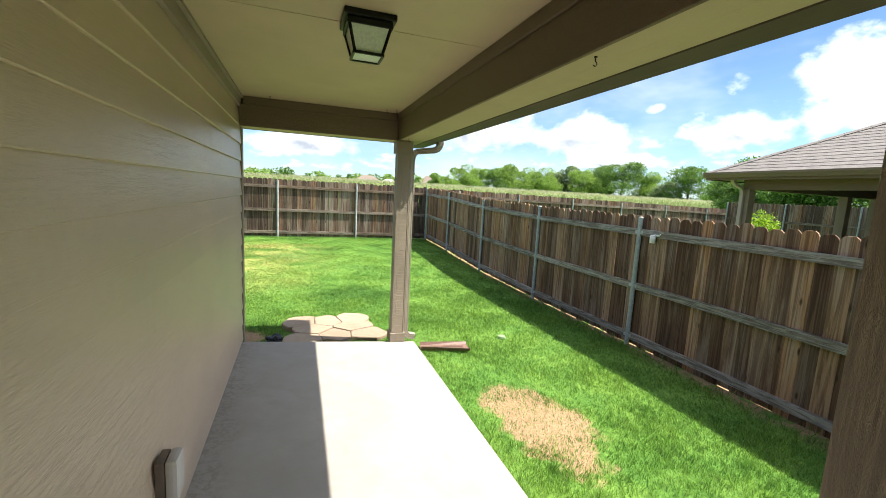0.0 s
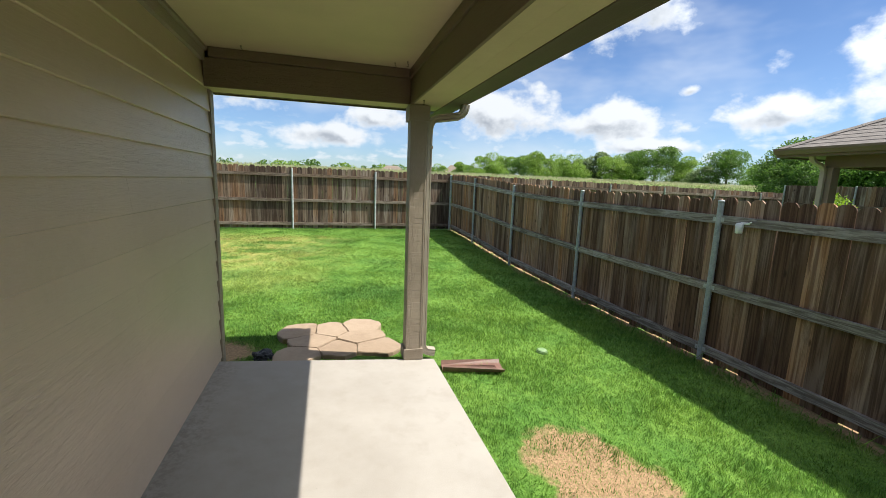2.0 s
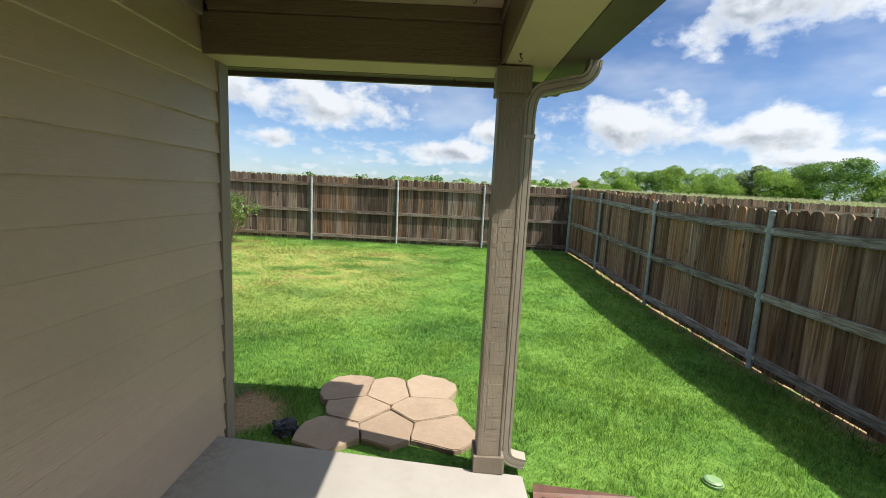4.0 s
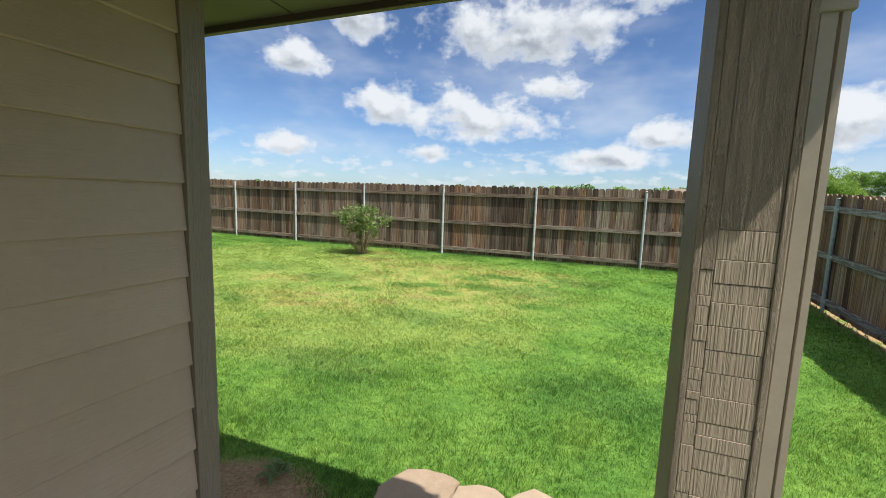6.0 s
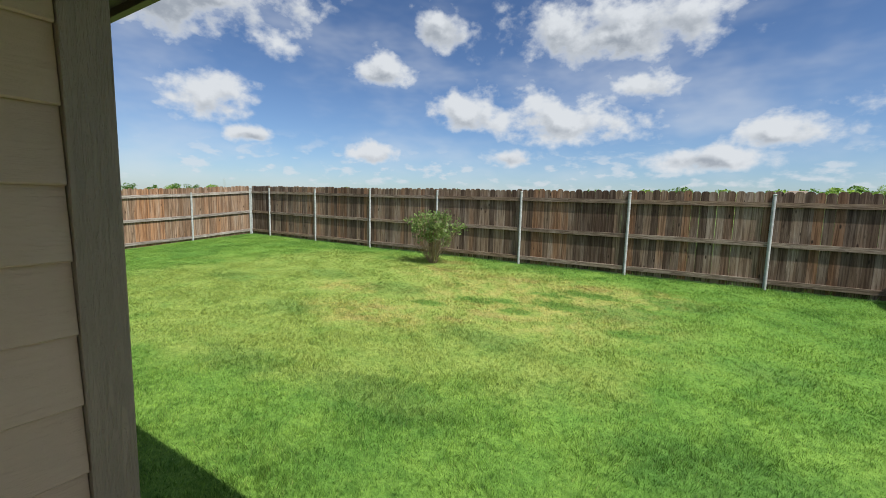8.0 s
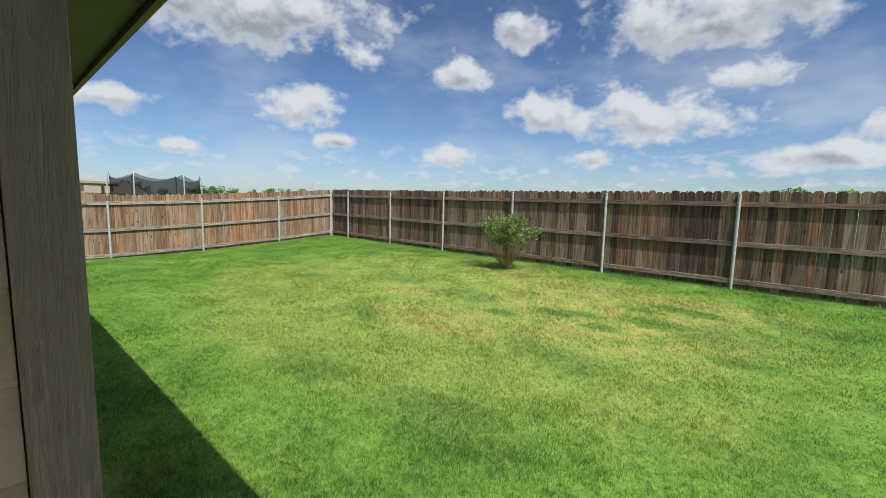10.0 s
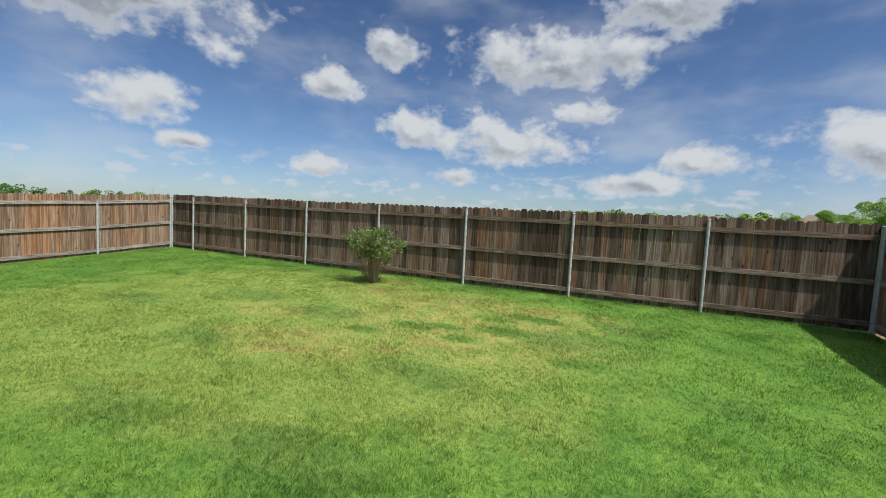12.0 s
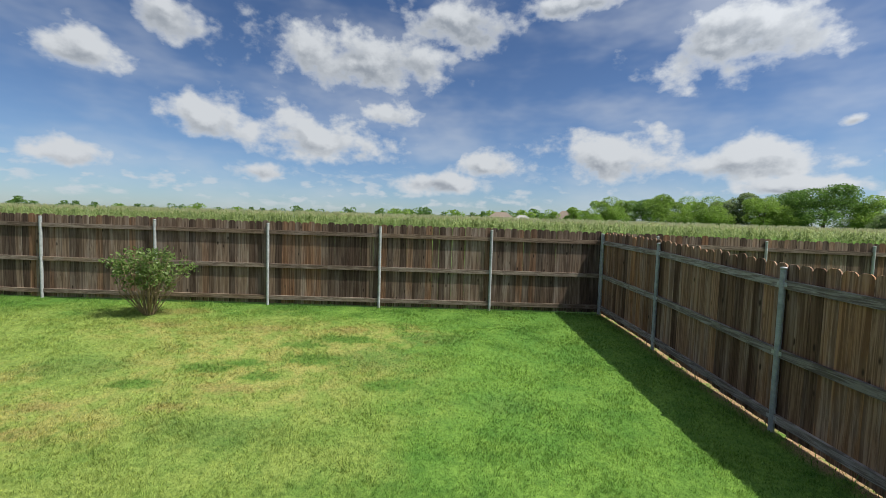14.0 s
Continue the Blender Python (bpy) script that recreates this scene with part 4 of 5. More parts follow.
blade_mat = material("grass_blades", blade_look, 0.5, 0.0, 0.0, 0.3, 0.4)
bark = plain("bark", (0.12, 0.09, 0.065), 0.9, vary=0.35, scale=6.0, bump=0.01)
crown_mat = leaf_mat("tree_leaves", (0.105, 0.190, 0.032), (0.285, 0.400, 0.085))
crown_pale = leaf_mat("pale_tree_leaves", (0.12, 0.17, 0.08), (0.24, 0.30, 0.15))
crown_dark = leaf_mat("dark_tree_leaves", (0.06, 0.125, 0.026), (0.140, 0.235, 0.050))
bush_mat = leaf_mat("bush_leaves", (0.060, 0.115, 0.028), (0.25, 0.33, 0.11), 0.4)
lime_mat = leaf_mat("lime_leaves", (0.12, 0.22, 0.01), (0.30, 0.42, 0.04))
corn_mat = leaf_mat("corn_leaves", (0.15, 0.20, 0.075), (0.34, 0.38, 0.18))
tassel_mat = leaf_mat("corn_tassels", (0.44, 0.41, 0.24), (0.62, 0.60, 0.40))


def tri_mesh(name, points, mat, corners=3):
    """A mesh of loose triangles or quads from an array of n x corners x 3."""
    n = len(points)
    me = bpy.data.meshes.new(name)
    me.vertices.add(n * corners)
    me.vertices.foreach_set("co", np.ascontiguousarray(points, dtype=np.float32).ravel())
    me.loops.add(n * corners)
    me.loops.foreach_set("vertex_index", np.arange(n * corners, dtype=np.int32))
    me.polygons.add(n)
    me.polygons.foreach_set("loop_start", np.arange(0, n * corners, corners, dtype=np.int32))
    me.update()
    me.validate()
    me.materials.append(mat)
    return me


GRID_X, GRID_Y = np.arange(-15, 13.01, 0.25), np.arange(-6, 14.51, 0.25)
GRID_Z = np.array([[ground_z(x, y) for x in GRID_X] for y in GRID_Y])


def ground_at(x, y):
    i, j = np.clip((x + 15) / 0.25, 0, len(GRID_X) - 1.001), np.clip((y + 6) / 0.25, 0, len(GRID_Y) - 1.001)
    a, b = i.astype(int), j.astype(int)
    u, v = i - a, j - b
    return (GRID_Z[b, a] * (1 - u) + GRID_Z[b, a + 1] * u) * (1 - v) + (GRID_Z[b + 1, a] * (1 - u) + GRID_Z[b + 1, a + 1] * u) * v


def grass(name, areas, per_m2, tall, wide, label, seed, thin=0.0):
    rng = np.random.default_rng(seed)
    xs, ys = [], []
    for x0, x1, y0, y1 in areas:
        n = int((x1 - x0) * (y1 - y0) * per_m2)
        xs.append(rng.uniform(x0, x1, n)), ys.append(rng.uniform(y0, y1, n))
    x, y = np.concatenate(xs), np.concatenate(ys)
    # bare soil, stones, the slab and the shaded verge of the house carry little grass
    wob = 0.16 * np.sin(x * 9.1 + 2 * np.sin(y * 6.3)) + 0.16 * np.sin(y * 8.3 + 2 * np.sin(x * 5.1))
    lean_x = x - 2.08 + 0.22 * (y - 2.25)
    bare = (lean_x / 0.42) ** 2 + ((y - 2.25) / 0.72) ** 2 + 2.2 * wob < rng.uniform(-0.7, 1.3, len(x))
    bare |= ((x + 0.66) / 0.50) ** 2 + ((y - 4.68) / 0.36) ** 2 + wob < rng.uniform(0.6, 1.1, len(x))
    bare |= (np.abs(x - 0.56) < 0.56) & (y > 4.1) & (y < 5.28) & (rng.random(len(x)) > 0.03)
    bare |= (x < -0.4) & (y < 4.62 + 0.3 * wob) & (rng.random(len(x)) > 0.25)
    bare |= (x < 1.475) & (x > -0.5) & (y < 4.16)
    clump = np.sin(x * 3.1 + 1.7 * np.sin(y * 2.3)) * np.sin(y * 3.7 + 1.3 * np.sin(x * 2.9))
    # the turf gets shorter and thinner out on the open lawn
    out = np.clip((np.maximum(y - 8.6, -4.5 - x) + 3.2) / 3.2, 0.0, 1.0)
    keep = ~bare & (rng.random(len(x)) < (0.8 + 0.2 * clump) * (1 - thin * out))
    x, y, clump, out = x[keep], y[keep], clump[keep], out[keep]
    n = len(x)
    z = ground_at(x, y) - 0.004
    h = tall * rng.uniform(0.45, 1.15, n) * (1 + 0.3 * clump) * (1 - 0.28 * out)
    # tufts a few centimetres across stand taller or lie over together
    cell = np.floor(x / 0.055 + 0.3 * np.sin(y * 40)) * 12.9898 + np.floor(y / 0.055 + 0.3 * np.sin(x * 37)) * 78.233
    toss = np.modf(np.abs(np.sin(cell) * 43758.5453))[0]
    h = h * (0.5 + 0.95 * toss)
    a, lean = rng.uniform(0, 2 * np.pi, n), rng.uniform(0.1, 0.95, n) * h
    b = toss * 40.0 + rng.normal(0, 0.9, n)
    w = wide * rng.uniform(0.6, 1.3, n) / 2
    base = np.stack([x, y, z], 1)
    side = np.stack([np.cos(a) * w, np.sin(a) * w, 0 * w], 1)
    tip = base + np.stack([np.cos(b) * lean, np.sin(b) * lean, h], 1)
    tagged(new(name, tri_mesh(name, np.stack([base - side, base + side, tip], 1), blade_mat)), label, "grass", kind="stuff")


grass("lawn_grass", [(-4.5, 4.42, 4.16, 8.6), (1.47, 4.42, -2.5, 4.16)], 15000, 0.036, 0.0046, "short green mown lawn grass blades near the patio", 1, 0.22)
grass("open_lawn_grass", [(-13.7, -4.5, 4.2, 8.6), (-13.7, 4.38, 8.6, 13.5)], 6600, 0.036, 0.0078, "yellowing mown lawn grass out on the open lawn", 2)
grass("verge_grass", [(-13.7, 4.3, 13.22, 13.56), (4.22, 4.5, -2.5, 13.4)], 420, 0.13, 0.010, "taller untrimmed grass along the foot of the fences", 3)


def leaves(rng, centres, spread, count, size):
    """Leaf quads strewn over lobes: centres and spreads of ellipsoids, denser towards their skins."""
    out = []
    for c, s in zip(centres, spread):
        d = rng.normal(size=(count, 3))
        d /= np.linalg.norm(d, axis=1)[:, None]
        r = rng.uniform(0.45, 1.0, count)[:, None] ** 0.6
        p = np.array(c) + d * r * np.array(s)
        u = rng.normal(size=(count, 3))
        u /= np.linalg.norm(u, axis=1)[:, None]
        v = np.cross(u, rng.normal(size=(count, 3)))
        v /= np.linalg.norm(v, axis=1)[:, None]
        k = size * rng.uniform(0.6, 1.4, count)[:, None]
        out.append(np.stack([p - u * k, p - v * k * 0.6, p + u * k, p + v * k * 0.6], 1))
    return np.concatenate(out)


def tree(name, at, height, width, seed, mat, label, lobes=16, per_lobe=170, size=0.30, group="tree line", low=0.24):
    rng, r = np.random.default_rng(seed), random.Random(seed)
    t = thing(name, at, label, "tree", group)
    trunk_h = height * 0.42
    bm = tube(bmesh.new(), [(0, 0, -0.3), (0.1 * r.uniform(-1, 1), 0.1, trunk_h * 0.5), (0.3 * r.uniform(-1, 1), 0, trunk_h)], [height * 0.03, height * 0.022, height * 0.013], 8)
    centres, spread = [], []
    for k in range(lobes):
        a, f = r.uniform(0, 2 * math.pi), r.random()
        rad = width * 0.5 * math.sqrt(r.random()) * (0.9 - 0.45 * f)
        c = (rad * math.cos(a), rad * math.sin(a), height * (low + (0.86 - low) * f))
        s = width * r.uniform(0.13, 0.24)
        centres.append(c), spread.append((s, s, s * r.uniform(0.55, 0.85)))
        if k % 3 == 0:
            tube(bm, [(0, 0, trunk_h * r.uniform(0.5, 0.95)), (c[0] * 0.6, c[1] * 0.6, (trunk_h + c[2]) / 2), c], [height * 0.010, height * 0.007, height * 0.003], 5)
    part("trunk", bm, bark, t)
    part("crown", tri_mesh("crown", leaves(rng, centres, spread, per_lobe, size), mat, 4), None, t)
    return t


def at_bearing(deg, far):
    return (0.7 + far * math.sin(radians(deg)), 4.4 + far * math.cos(radians(deg)))


def build_trees():
    r = random.Random(21)
    green = "leafy green tree in the row beyond the field"
    protos = []
    for k, (mat, lab) in enumerate(((crown_mat, green), (crown_mat, green), (crown_pale, "pale sparse-leaved tree in the row beyond the field"), (crown_dark, "dark green tree in the row beyond the field"), (crown_mat, green))):
        x, y = at_bearing(22 + 6.2 * k, 132)
        protos.append(tree("tree", (x, y, ground_z(x, y) - 0.15), (9.5, 10.5, 9.0, 12.0, 10.0)[k], (12, 11, 9, 13, 12)[k], 40 + k, mat, lab, per_lobe=820, size=0.155))
    for deg, h in ((15.5, 4.6), (18.3, 5.2), (20, 5.0), (24.5, 7.4), (26.5, 6.8), (30.5, 8.8), (32.8, 8.2), (36.4, 12.4), (38.5, 8.8), (40.5, 9.8), (43.4, 10.6), (46, 11.8), (48.6, 10.4), (51, 12.6), (53.6, 10.8), (56.5, 11.5), (60, 12.0), (64, 11), (68, 12)):
        p = protos[r.randrange(5) if deg > 21 else r.choice((0, 1, 4))]
        far = r.uniform(122, 150)
        s = h / (8.3 if deg < 34 else 9.8 if deg < 45 else 12.6)
        x, y = at_bearing(deg, far)
        o = copy_thing(p, pose(x, y, ground_z(x, y) - 0.15, 0, 0, r.uniform(0, 360)))
        o.scale = (s * r.uniform(0.95, 1.25), s * r.uniform(0.95, 1.25), s)
    # a far lower belt of trees all along the field
    lab = "distant dark green tree beyond the corn field"
    belt = []
    for k, mat in enumerate((crown_mat, crown_dark, crown_dark)):
        x, y = at_bearing(-30 + 18 * k, 300)
        belt.append(tree("tree", (x, y, ground_z(x, y) - 0.15), (9.5, 12.0, 10.0)[k], (12, 13, 12)[k], 60 + k, mat, lab, 12, 70, 0.5, low=0.12))
    for k in range(64):
        deg = -82 + 1.65 * k + r.uniform(-0.7, 0.7)
        if -60 < deg < -46:
            continue
        s = r.uniform(0.65, 1.0) * (1.0 if deg > -8 else 0.7)
        x, y = at_bearing(deg, r.uniform(270, 330))
        o = copy_thing(r.choice(belt), pose(x, y, ground_z(x, y) - 0.15, 0, 0, r.uniform(0, 360)))
        o.scale = (s * 1.6, s * 1.6, s * 1.22)


build_trees()


def build_near_trees():
    """Darker trees behind the neighbouring yard."""
    for k, (deg, far, h) in enumerate(((61, 60, 8.0), (65, 52, 7.5), (70, 55, 8.5), (57.5, 66, 8.2))):
        x, y = at_bearing(deg, far)
        tree("tree", (x, y, ground_z(x, y) - 0.15), h + 0.3, h * 1.25, 70 + k, crown_dark, "dense dark green tree behind the neighbouring yard", 26, 900, 0.12, "trees behind the neighbour", 0.08)


build_near_trees()


def build_bush():
    rng, r = np.random.default_rng(8), random.Random(8)
    z = ground_z(-4.76, 12.47)
    t = thing("bush", (-4.76, 12.47, z), "leggy green rose bush with bare lower stems on the lawn", "bush")
    stem_mat = plain("bush_stem", (0.25, 0.19, 0.11), 0.85, vary=0.3, scale=20.0)
    centres, spread = [], []
    for k in range(40):
        bm = bmesh.new()
        a, out, h = r.uniform(0, 2 * math.pi), r.uniform(0.08, 0.68), r.uniform(0.92, 1.36)
        tip = Vector((out * math.cos(a), out * math.sin(a) * 0.75, h * (1.0 - 0.22 * out)))
        mid = Vector((tip.x * 0.68, tip.y * 0.68, tip.z * 0.45)) + Vector((r.uniform(-0.08, 0.08), r.uniform(-0.08, 0.08), r.uniform(-0.06, 0.06)))
        tube(bm, [(0.06 * math.cos(a), 0.06 * math.sin(a), -0.03), mid, tip], [0.011, 0.007, 0.003], 5)
        for f in (0.12, 0.36, 0.56, 0.76, 0.92):
            side = mid.lerp(tip, f) + Vector((r.uniform(-0.19, 0.19), r.uniform(-0.17, 0.17), r.uniform(-0.04, 0.14)))
            tube(bm, [mid.lerp(tip, f), side], [0.004, 0.002], 4)
            if f > 0.2 or r.random() < 0.5:
                centres.append(side), spread.append((0.10, 0.09, 0.065))
        centres.append(tip), spread.append((0.11, 0.10, 0.08))
        for _ in range(2):
            twig = tip * r.uniform(0.25, 0.55)
            tube(bm, [twig, twig + Vector((r.uniform(-0.2, 0.2), r.uniform(-0.2, 0.2), r.uniform(0.05, 0.25)))], [0.004, 0.0015], 4)
        part("stem", bm, stem_mat, t)
    for c in ((0.76, 0.0, 0.96), (0.66, 0.1, 1.06), (0.84, -0.05, 0.9), (0.72, -0.1, 0.84), (0.6, 0.0, 0.95)):
        centres.append(Vector(c)), spread.append((0.14, 0.12, 0.11))
        part("stem", tube(bmesh.new(), [(0.02, 0, 0), (0.28, 0.02, 0.42), c], [0.010, 0.007, 0.003], 5), stem_mat, t)
    part("foliage", tri_mesh("foliage", leaves(rng, centres, spread, 15, 0.030), bush_mat, 4), None, t)


build_bush()


def shrub(name, at, w, h, mat, label, seed, n=2600, size=0.045):
    rng, r = np.random.default_rng(seed), random.Random(seed)
    t = thing(name, at, label, "shrub")
    centres = [(r.uniform(-0.3, 0.3) * w, r.uniform(-0.3, 0.3) * w, r.uniform(0.35, 0.82) * h) for _ in range(12)]
    part("foliage", tri_mesh("foliage", leaves(rng, centres, [(0.26 * w, 0.26 * w, 0.2 * h)] * 12, n // 12, size), mat, 4), None, t)
    for c in centres[:6]:
        part("stem", tube(bmesh.new(), [(0, 0, -0.05), (c[0] * 0.5, c[1] * 0.5, c[2] * 0.5), c], [0.02, 0.012, 0.004], 5), bark, t)


shrub("shrub", (14.2, 8.6, -0.1), 1.3, 2.1, lime_mat, "bright lime green shrub in the neighbouring yard", 5)


def build_weed():
    t = thing("weed", (-0.66, 4.93, ground_z(-0.66, 4.93)), "broad-leaved dark green weed at the house corner", "weed")
    r = random.Random(3)
    for k in range(11):
        a, l = 2.4 * k, r.uniform(0.08, 0.15)
        d = Vector((math.cos(a), math.sin(a), 0))
        s = d.cross(Vector((0, 0, 1))) * 0.022
        p = [Vector((0, 0, 0.0)), d * l * 0.5 + Vector((0, 0, 0.05)), d * l + Vector((0, 0, 0.035))]
        bm = bmesh.new()
        v = [bm.verts.new(q) for q in (p[0], p[1] - s, p[2], p[1] + s, p[1] - Vector((0, 0, 0.006)))]
        for f in ((0, 1, 4), (1, 2, 4), (2, 3, 4), (3, 0, 4)):
            bm.faces.new([v[i] for i in f])
        part("leaf", bm, bush_mat, t)


build_weed()


def build_corn():
    """Rows of tall corn beyond the back fence, past counting."""
    rng = np.random.default_rng(4)
    rows, per = 15, 420
    x = np.concatenate([rng.uniform(-85, 95, per) for _ in range(rows)])
    y = np.repeat(50 + np.arange(rows) * 1.5, per) + rng.uniform(-0.3, 0.3, rows * per)
    z = np.array([ground_z(a, b) for a, b in zip(x, y)])
    n, h = len(x), rng.uniform(1.75, 2.15, len(x))
    base, blades = np.stack([x, y, z], 1), []
    for k in range(9):
        a, lift, reach = rng.uniform(0, 2 * np.pi, n), rng.uniform(0.35, 0.9, n) * h, rng.uniform(0.35, 0.6, n)
        root = base + np.stack([0 * x, 0 * x, lift], 1)
        top = root + np.stack([np.cos(a) * reach * 0.5, np.sin(a) * reach * 0.5, 0.3 + 0 * x], 1)
        end = root + np.stack([np.cos(a) * reach, np.sin(a) * reach, rng.uniform(-0.05, 0.3, n)], 1)
        s = np.stack([-np.sin(a), np.cos(a), 0 * a], 1) * 0.075
        blades.append(np.stack([root, top - s, end, top + s], 1))
    stalk = np.stack([base + (-0.02, 0, 0), base + (0.02, 0, 0), base + np.stack([0 * x + 0.02, 0 * x, h], 1), base + np.stack([0 * x - 0.02, 0 * x, h], 1)], 1)
    blades.append(stalk)
    tagged(new("corn_field", tri_mesh("corn_field", np.concatenate(blades), corn_mat, 4)), "tall green corn field beyond the back fence", "corn", kind="stuff")
    tassels = []
    for k in range(7):
        a = rng.uniform(0, 2 * np.pi, n)
        root = base + np.stack([0 * x, 0 * x, h - 0.08], 1)
        tip = root + np.stack([np.cos(a) * 0.14, np.sin(a) * 0.14, rng.uniform(0.15, 0.5, n)], 1)
        s = np.stack([0.045 + 0 * x, 0 * x, 0 * x], 1)
        tassels.append(np.stack([root - s, root + s, tip], 1))
    tagged(new("corn_tassels", tri_mesh("corn_tassels", np.concatenate(tassels), tassel_mat)), "pale yellow corn tassels above the field", "corn", kind="stuff")


build_corn()


# ---- neighbouring house beside the side fence ----
brick_mat = plain("brown_brick", (0.13, 0.082, 0.066), 0.9, vary=0.45, scale=5.0, bump=0.003, fine=60.0)
mortar = plain("mortar", (0.36, 0.33, 0.29), 0.95, vary=0.1)
shingle_grey = plain("shingle_grey", (0.155, 0.138, 0.125), 0.95, vary=0.22, scale=7.0, bump=0.004, fine=50.0)
nb_post = painted_board("porch_post_paint", (0.24, 0.185, 0.13), "z", 0.55)
NB_BRICK = []


def build_neighbour_house():
    t = thing("neighbour_house", (9.5, 6.95, -0.1), "brown brick house with hipped shingle roof and covered porch", "house")
    o = Vector(t.location)
    x0, x1, y0, y1, ze, slope = 9.33, 21.67, -9.0, 7.12, 2.78, 0.52
    half = (x1 - x0) / 2

    def local(*p):
        return Vector(p) - o
    roof = part("roof", prism(bmesh.new(), [local(x0, y0, ze - 0.14), local(x1, y0, ze - 0.14), local(x1, y1, ze - 0.14), local(x0, y1, ze - 0.14)],
                              [local(x0, y0, ze - 0.02), local(x1, y0, ze - 0.02), local(x1, y1, ze - 0.02), local(x0, y1, ze - 0.02)]), soffit_paint, t)
    courses = 40
    for k in range(courses):
        f0, f1 = k / courses, (k + 1.25) / courses
        a, b = half * f0, min(half * f1, half)
        za, zb = ze + slope * a + 0.012, ze + slope * b + 0.002
        bm = bmesh.new()
        ya, yb = (y0 + a, y1 - a), (y0 + b, y1 - b)
        for low, high in ((((x0 + a, ya[0]), (x0 + a, ya[1])), ((x0 + b, yb[0]), (x0 + b, yb[1]))),
                          (((x0 + a, ya[1]), (x1 - a, ya[1])), ((x0 + b, yb[1]), (x1 - b, yb[1]))),
                          (((x1 - a, ya[1]), (x1 - a, ya[0])), ((x1 - b, yb[1]), (x1 - b, yb[0])))):
            p = [local(*low[0], za), local(*low[1], za), local(*high[1], zb), local(*high[0], zb)]
            q = [v - Vector((0, 0, 0.03)) for v in p]
            prism(bm, q, p)
        part("shingle_course", bm, shingle_grey, roof)
    for sx, sy in ((1, -1),):
        for k in range(22):
            d, e = half * k / 22, half * (k + 1.15) / 22
            c = [local(x0 + v * sx, y1 + v * sy, ze + slope * v + 0.03) for v in (d, e)]
            s = Vector((1, 1, 0)).normalized() * 0.12
            prism_bm = prism(bmesh.new(), [c[0] - s - Vector((0, 0, 0.05)), c[0], c[0] + s - Vector((0, 0, 0.05))], [c[1] - s - Vector((0, 0, 0.055)), c[1] - Vector((0, 0, 0.006)), c[1] + s - Vector((0, 0, 0.055))])
            part("hip_cap", prism_bm, shingle_grey, roof)
    for nm, q in (("fascia", (x0 - 0.02, x0, y0, y1, ze - 0.17, ze)), ("fascia", (x0, x1, y1, y1 + 0.02, ze - 0.17, ze))):
        bm = boxed(*q, 0.004)
        bm.transform(Matrix.Translation(-o))
        part(nm, bm, beam_y, t)
    prof = [(0, 0.0), (-0.07, 0.0), (-0.09, 0.04), (-0.115, 0.08), (-0.115, 0.12), (-0.105, 0.12), (-0.08, 0.04), (-0.065, 0.008), (0, 0.008)]
    part("gutter", prism(bmesh.new(), [local(x0 - 0.022 + a, y0, ze - 0.12 + b) for a, b in prof], [local(x0 - 0.022 + a, y1, ze - 0.12 + b) for a, b in prof]), beam_y, t)
    # beams and posts of the porch
    for q in ((9.82, 9.97, 3.8, 6.55, 2.42, 2.68), (9.98, 14.8, 6.40, 6.55, 2.42, 2.68), (14.81, 14.95, 3.8, 6.55, 2.42, 2.68)):
        bm = boxed(*q, 0.004)
        bm.transform(Matrix.Translation(-o))
        part("porch_beam", bm, beam_x, t)
    for x, y in ((9.89, 6.47), (13.5, 6.47), (14.87, 6.47)):
        post = boxed(x - 0.10, x + 0.10, y - 0.10, y + 0.10, 0.0, 2.42, 0.006)
        post.transform(Matrix.Translation(-o))
        part("porch_post", post, nb_post, t)
    pts = bend(local(9.44, 6.55, 2.72), local(9.44, 6.55, 2.55), local(9.55, 6.53, 2.50)) + bend(local(9.66, 6.51, 2.46), local(9.745, 6.50, 2.42), local(9.745, 6.50, 2.28))
    part("downspout", sweep_rect(pts + [local(9.745, 6.50, 0.1)], 0.06, 0.08), spout_paint, t, "taupe metal downspout")
    slab = boxed(9.75, 15.0, 3.8, 6.7, -0.15, 0.12)
    slab.transform(Matrix.Translation(-o))
    part("porch_slab", slab, concrete, t)
    body = boxed(9.93, 21.1, -8.6, 3.80, -0.1, 2.66)
    body.transform(Matrix.Translation(-o))
    t.location = o + Vector((0.10, -0.13, 0.0))
    NB_BRICK.append((part("wall", body, mortar, t, "brown brick wall"), o))


build_neighbour_house()


def place_bricks():
    """Bricks on the corner of the neighbouring house that shows over the fence."""
    wall, o = NB_BRICK[0]
    me = link_mesh("brick", boxed(-0.013, 0.006, 0.006, 0.197, 0.005, 0.062, 0.003), brick_mat)
    me_end = link_mesh("brick", boxed(0.006, 0.197, -0.006, 0.013, 0.005, 0.062, 0.003), brick_mat)
    for row in range(17):
        z = 1.42 + row * 0.073
        for k in range(9):
            ob = part("brick", me, None, wall)
            ob.location = Vector((9.923, 3.79 - 0.203 * (k + 1) + (0.1 if row % 2 else 0.0), z)) - o
        for k in range(7):
            ob = part("brick", me_end, None, wall)
            ob.location = Vector((9.94 + 0.203 * k + (0.1 if row % 2 else 0.0), 3.808, z)) - o


fence("neighbour_far_fence", [(18.9, 13.4 - 2.44 * i, -0.05, 2.28) for i in range(6)], (1, 0), cedar_back, "tall dark cedar fence on the far side of the neighbouring yard", height=2.3, rail=rail_brown)


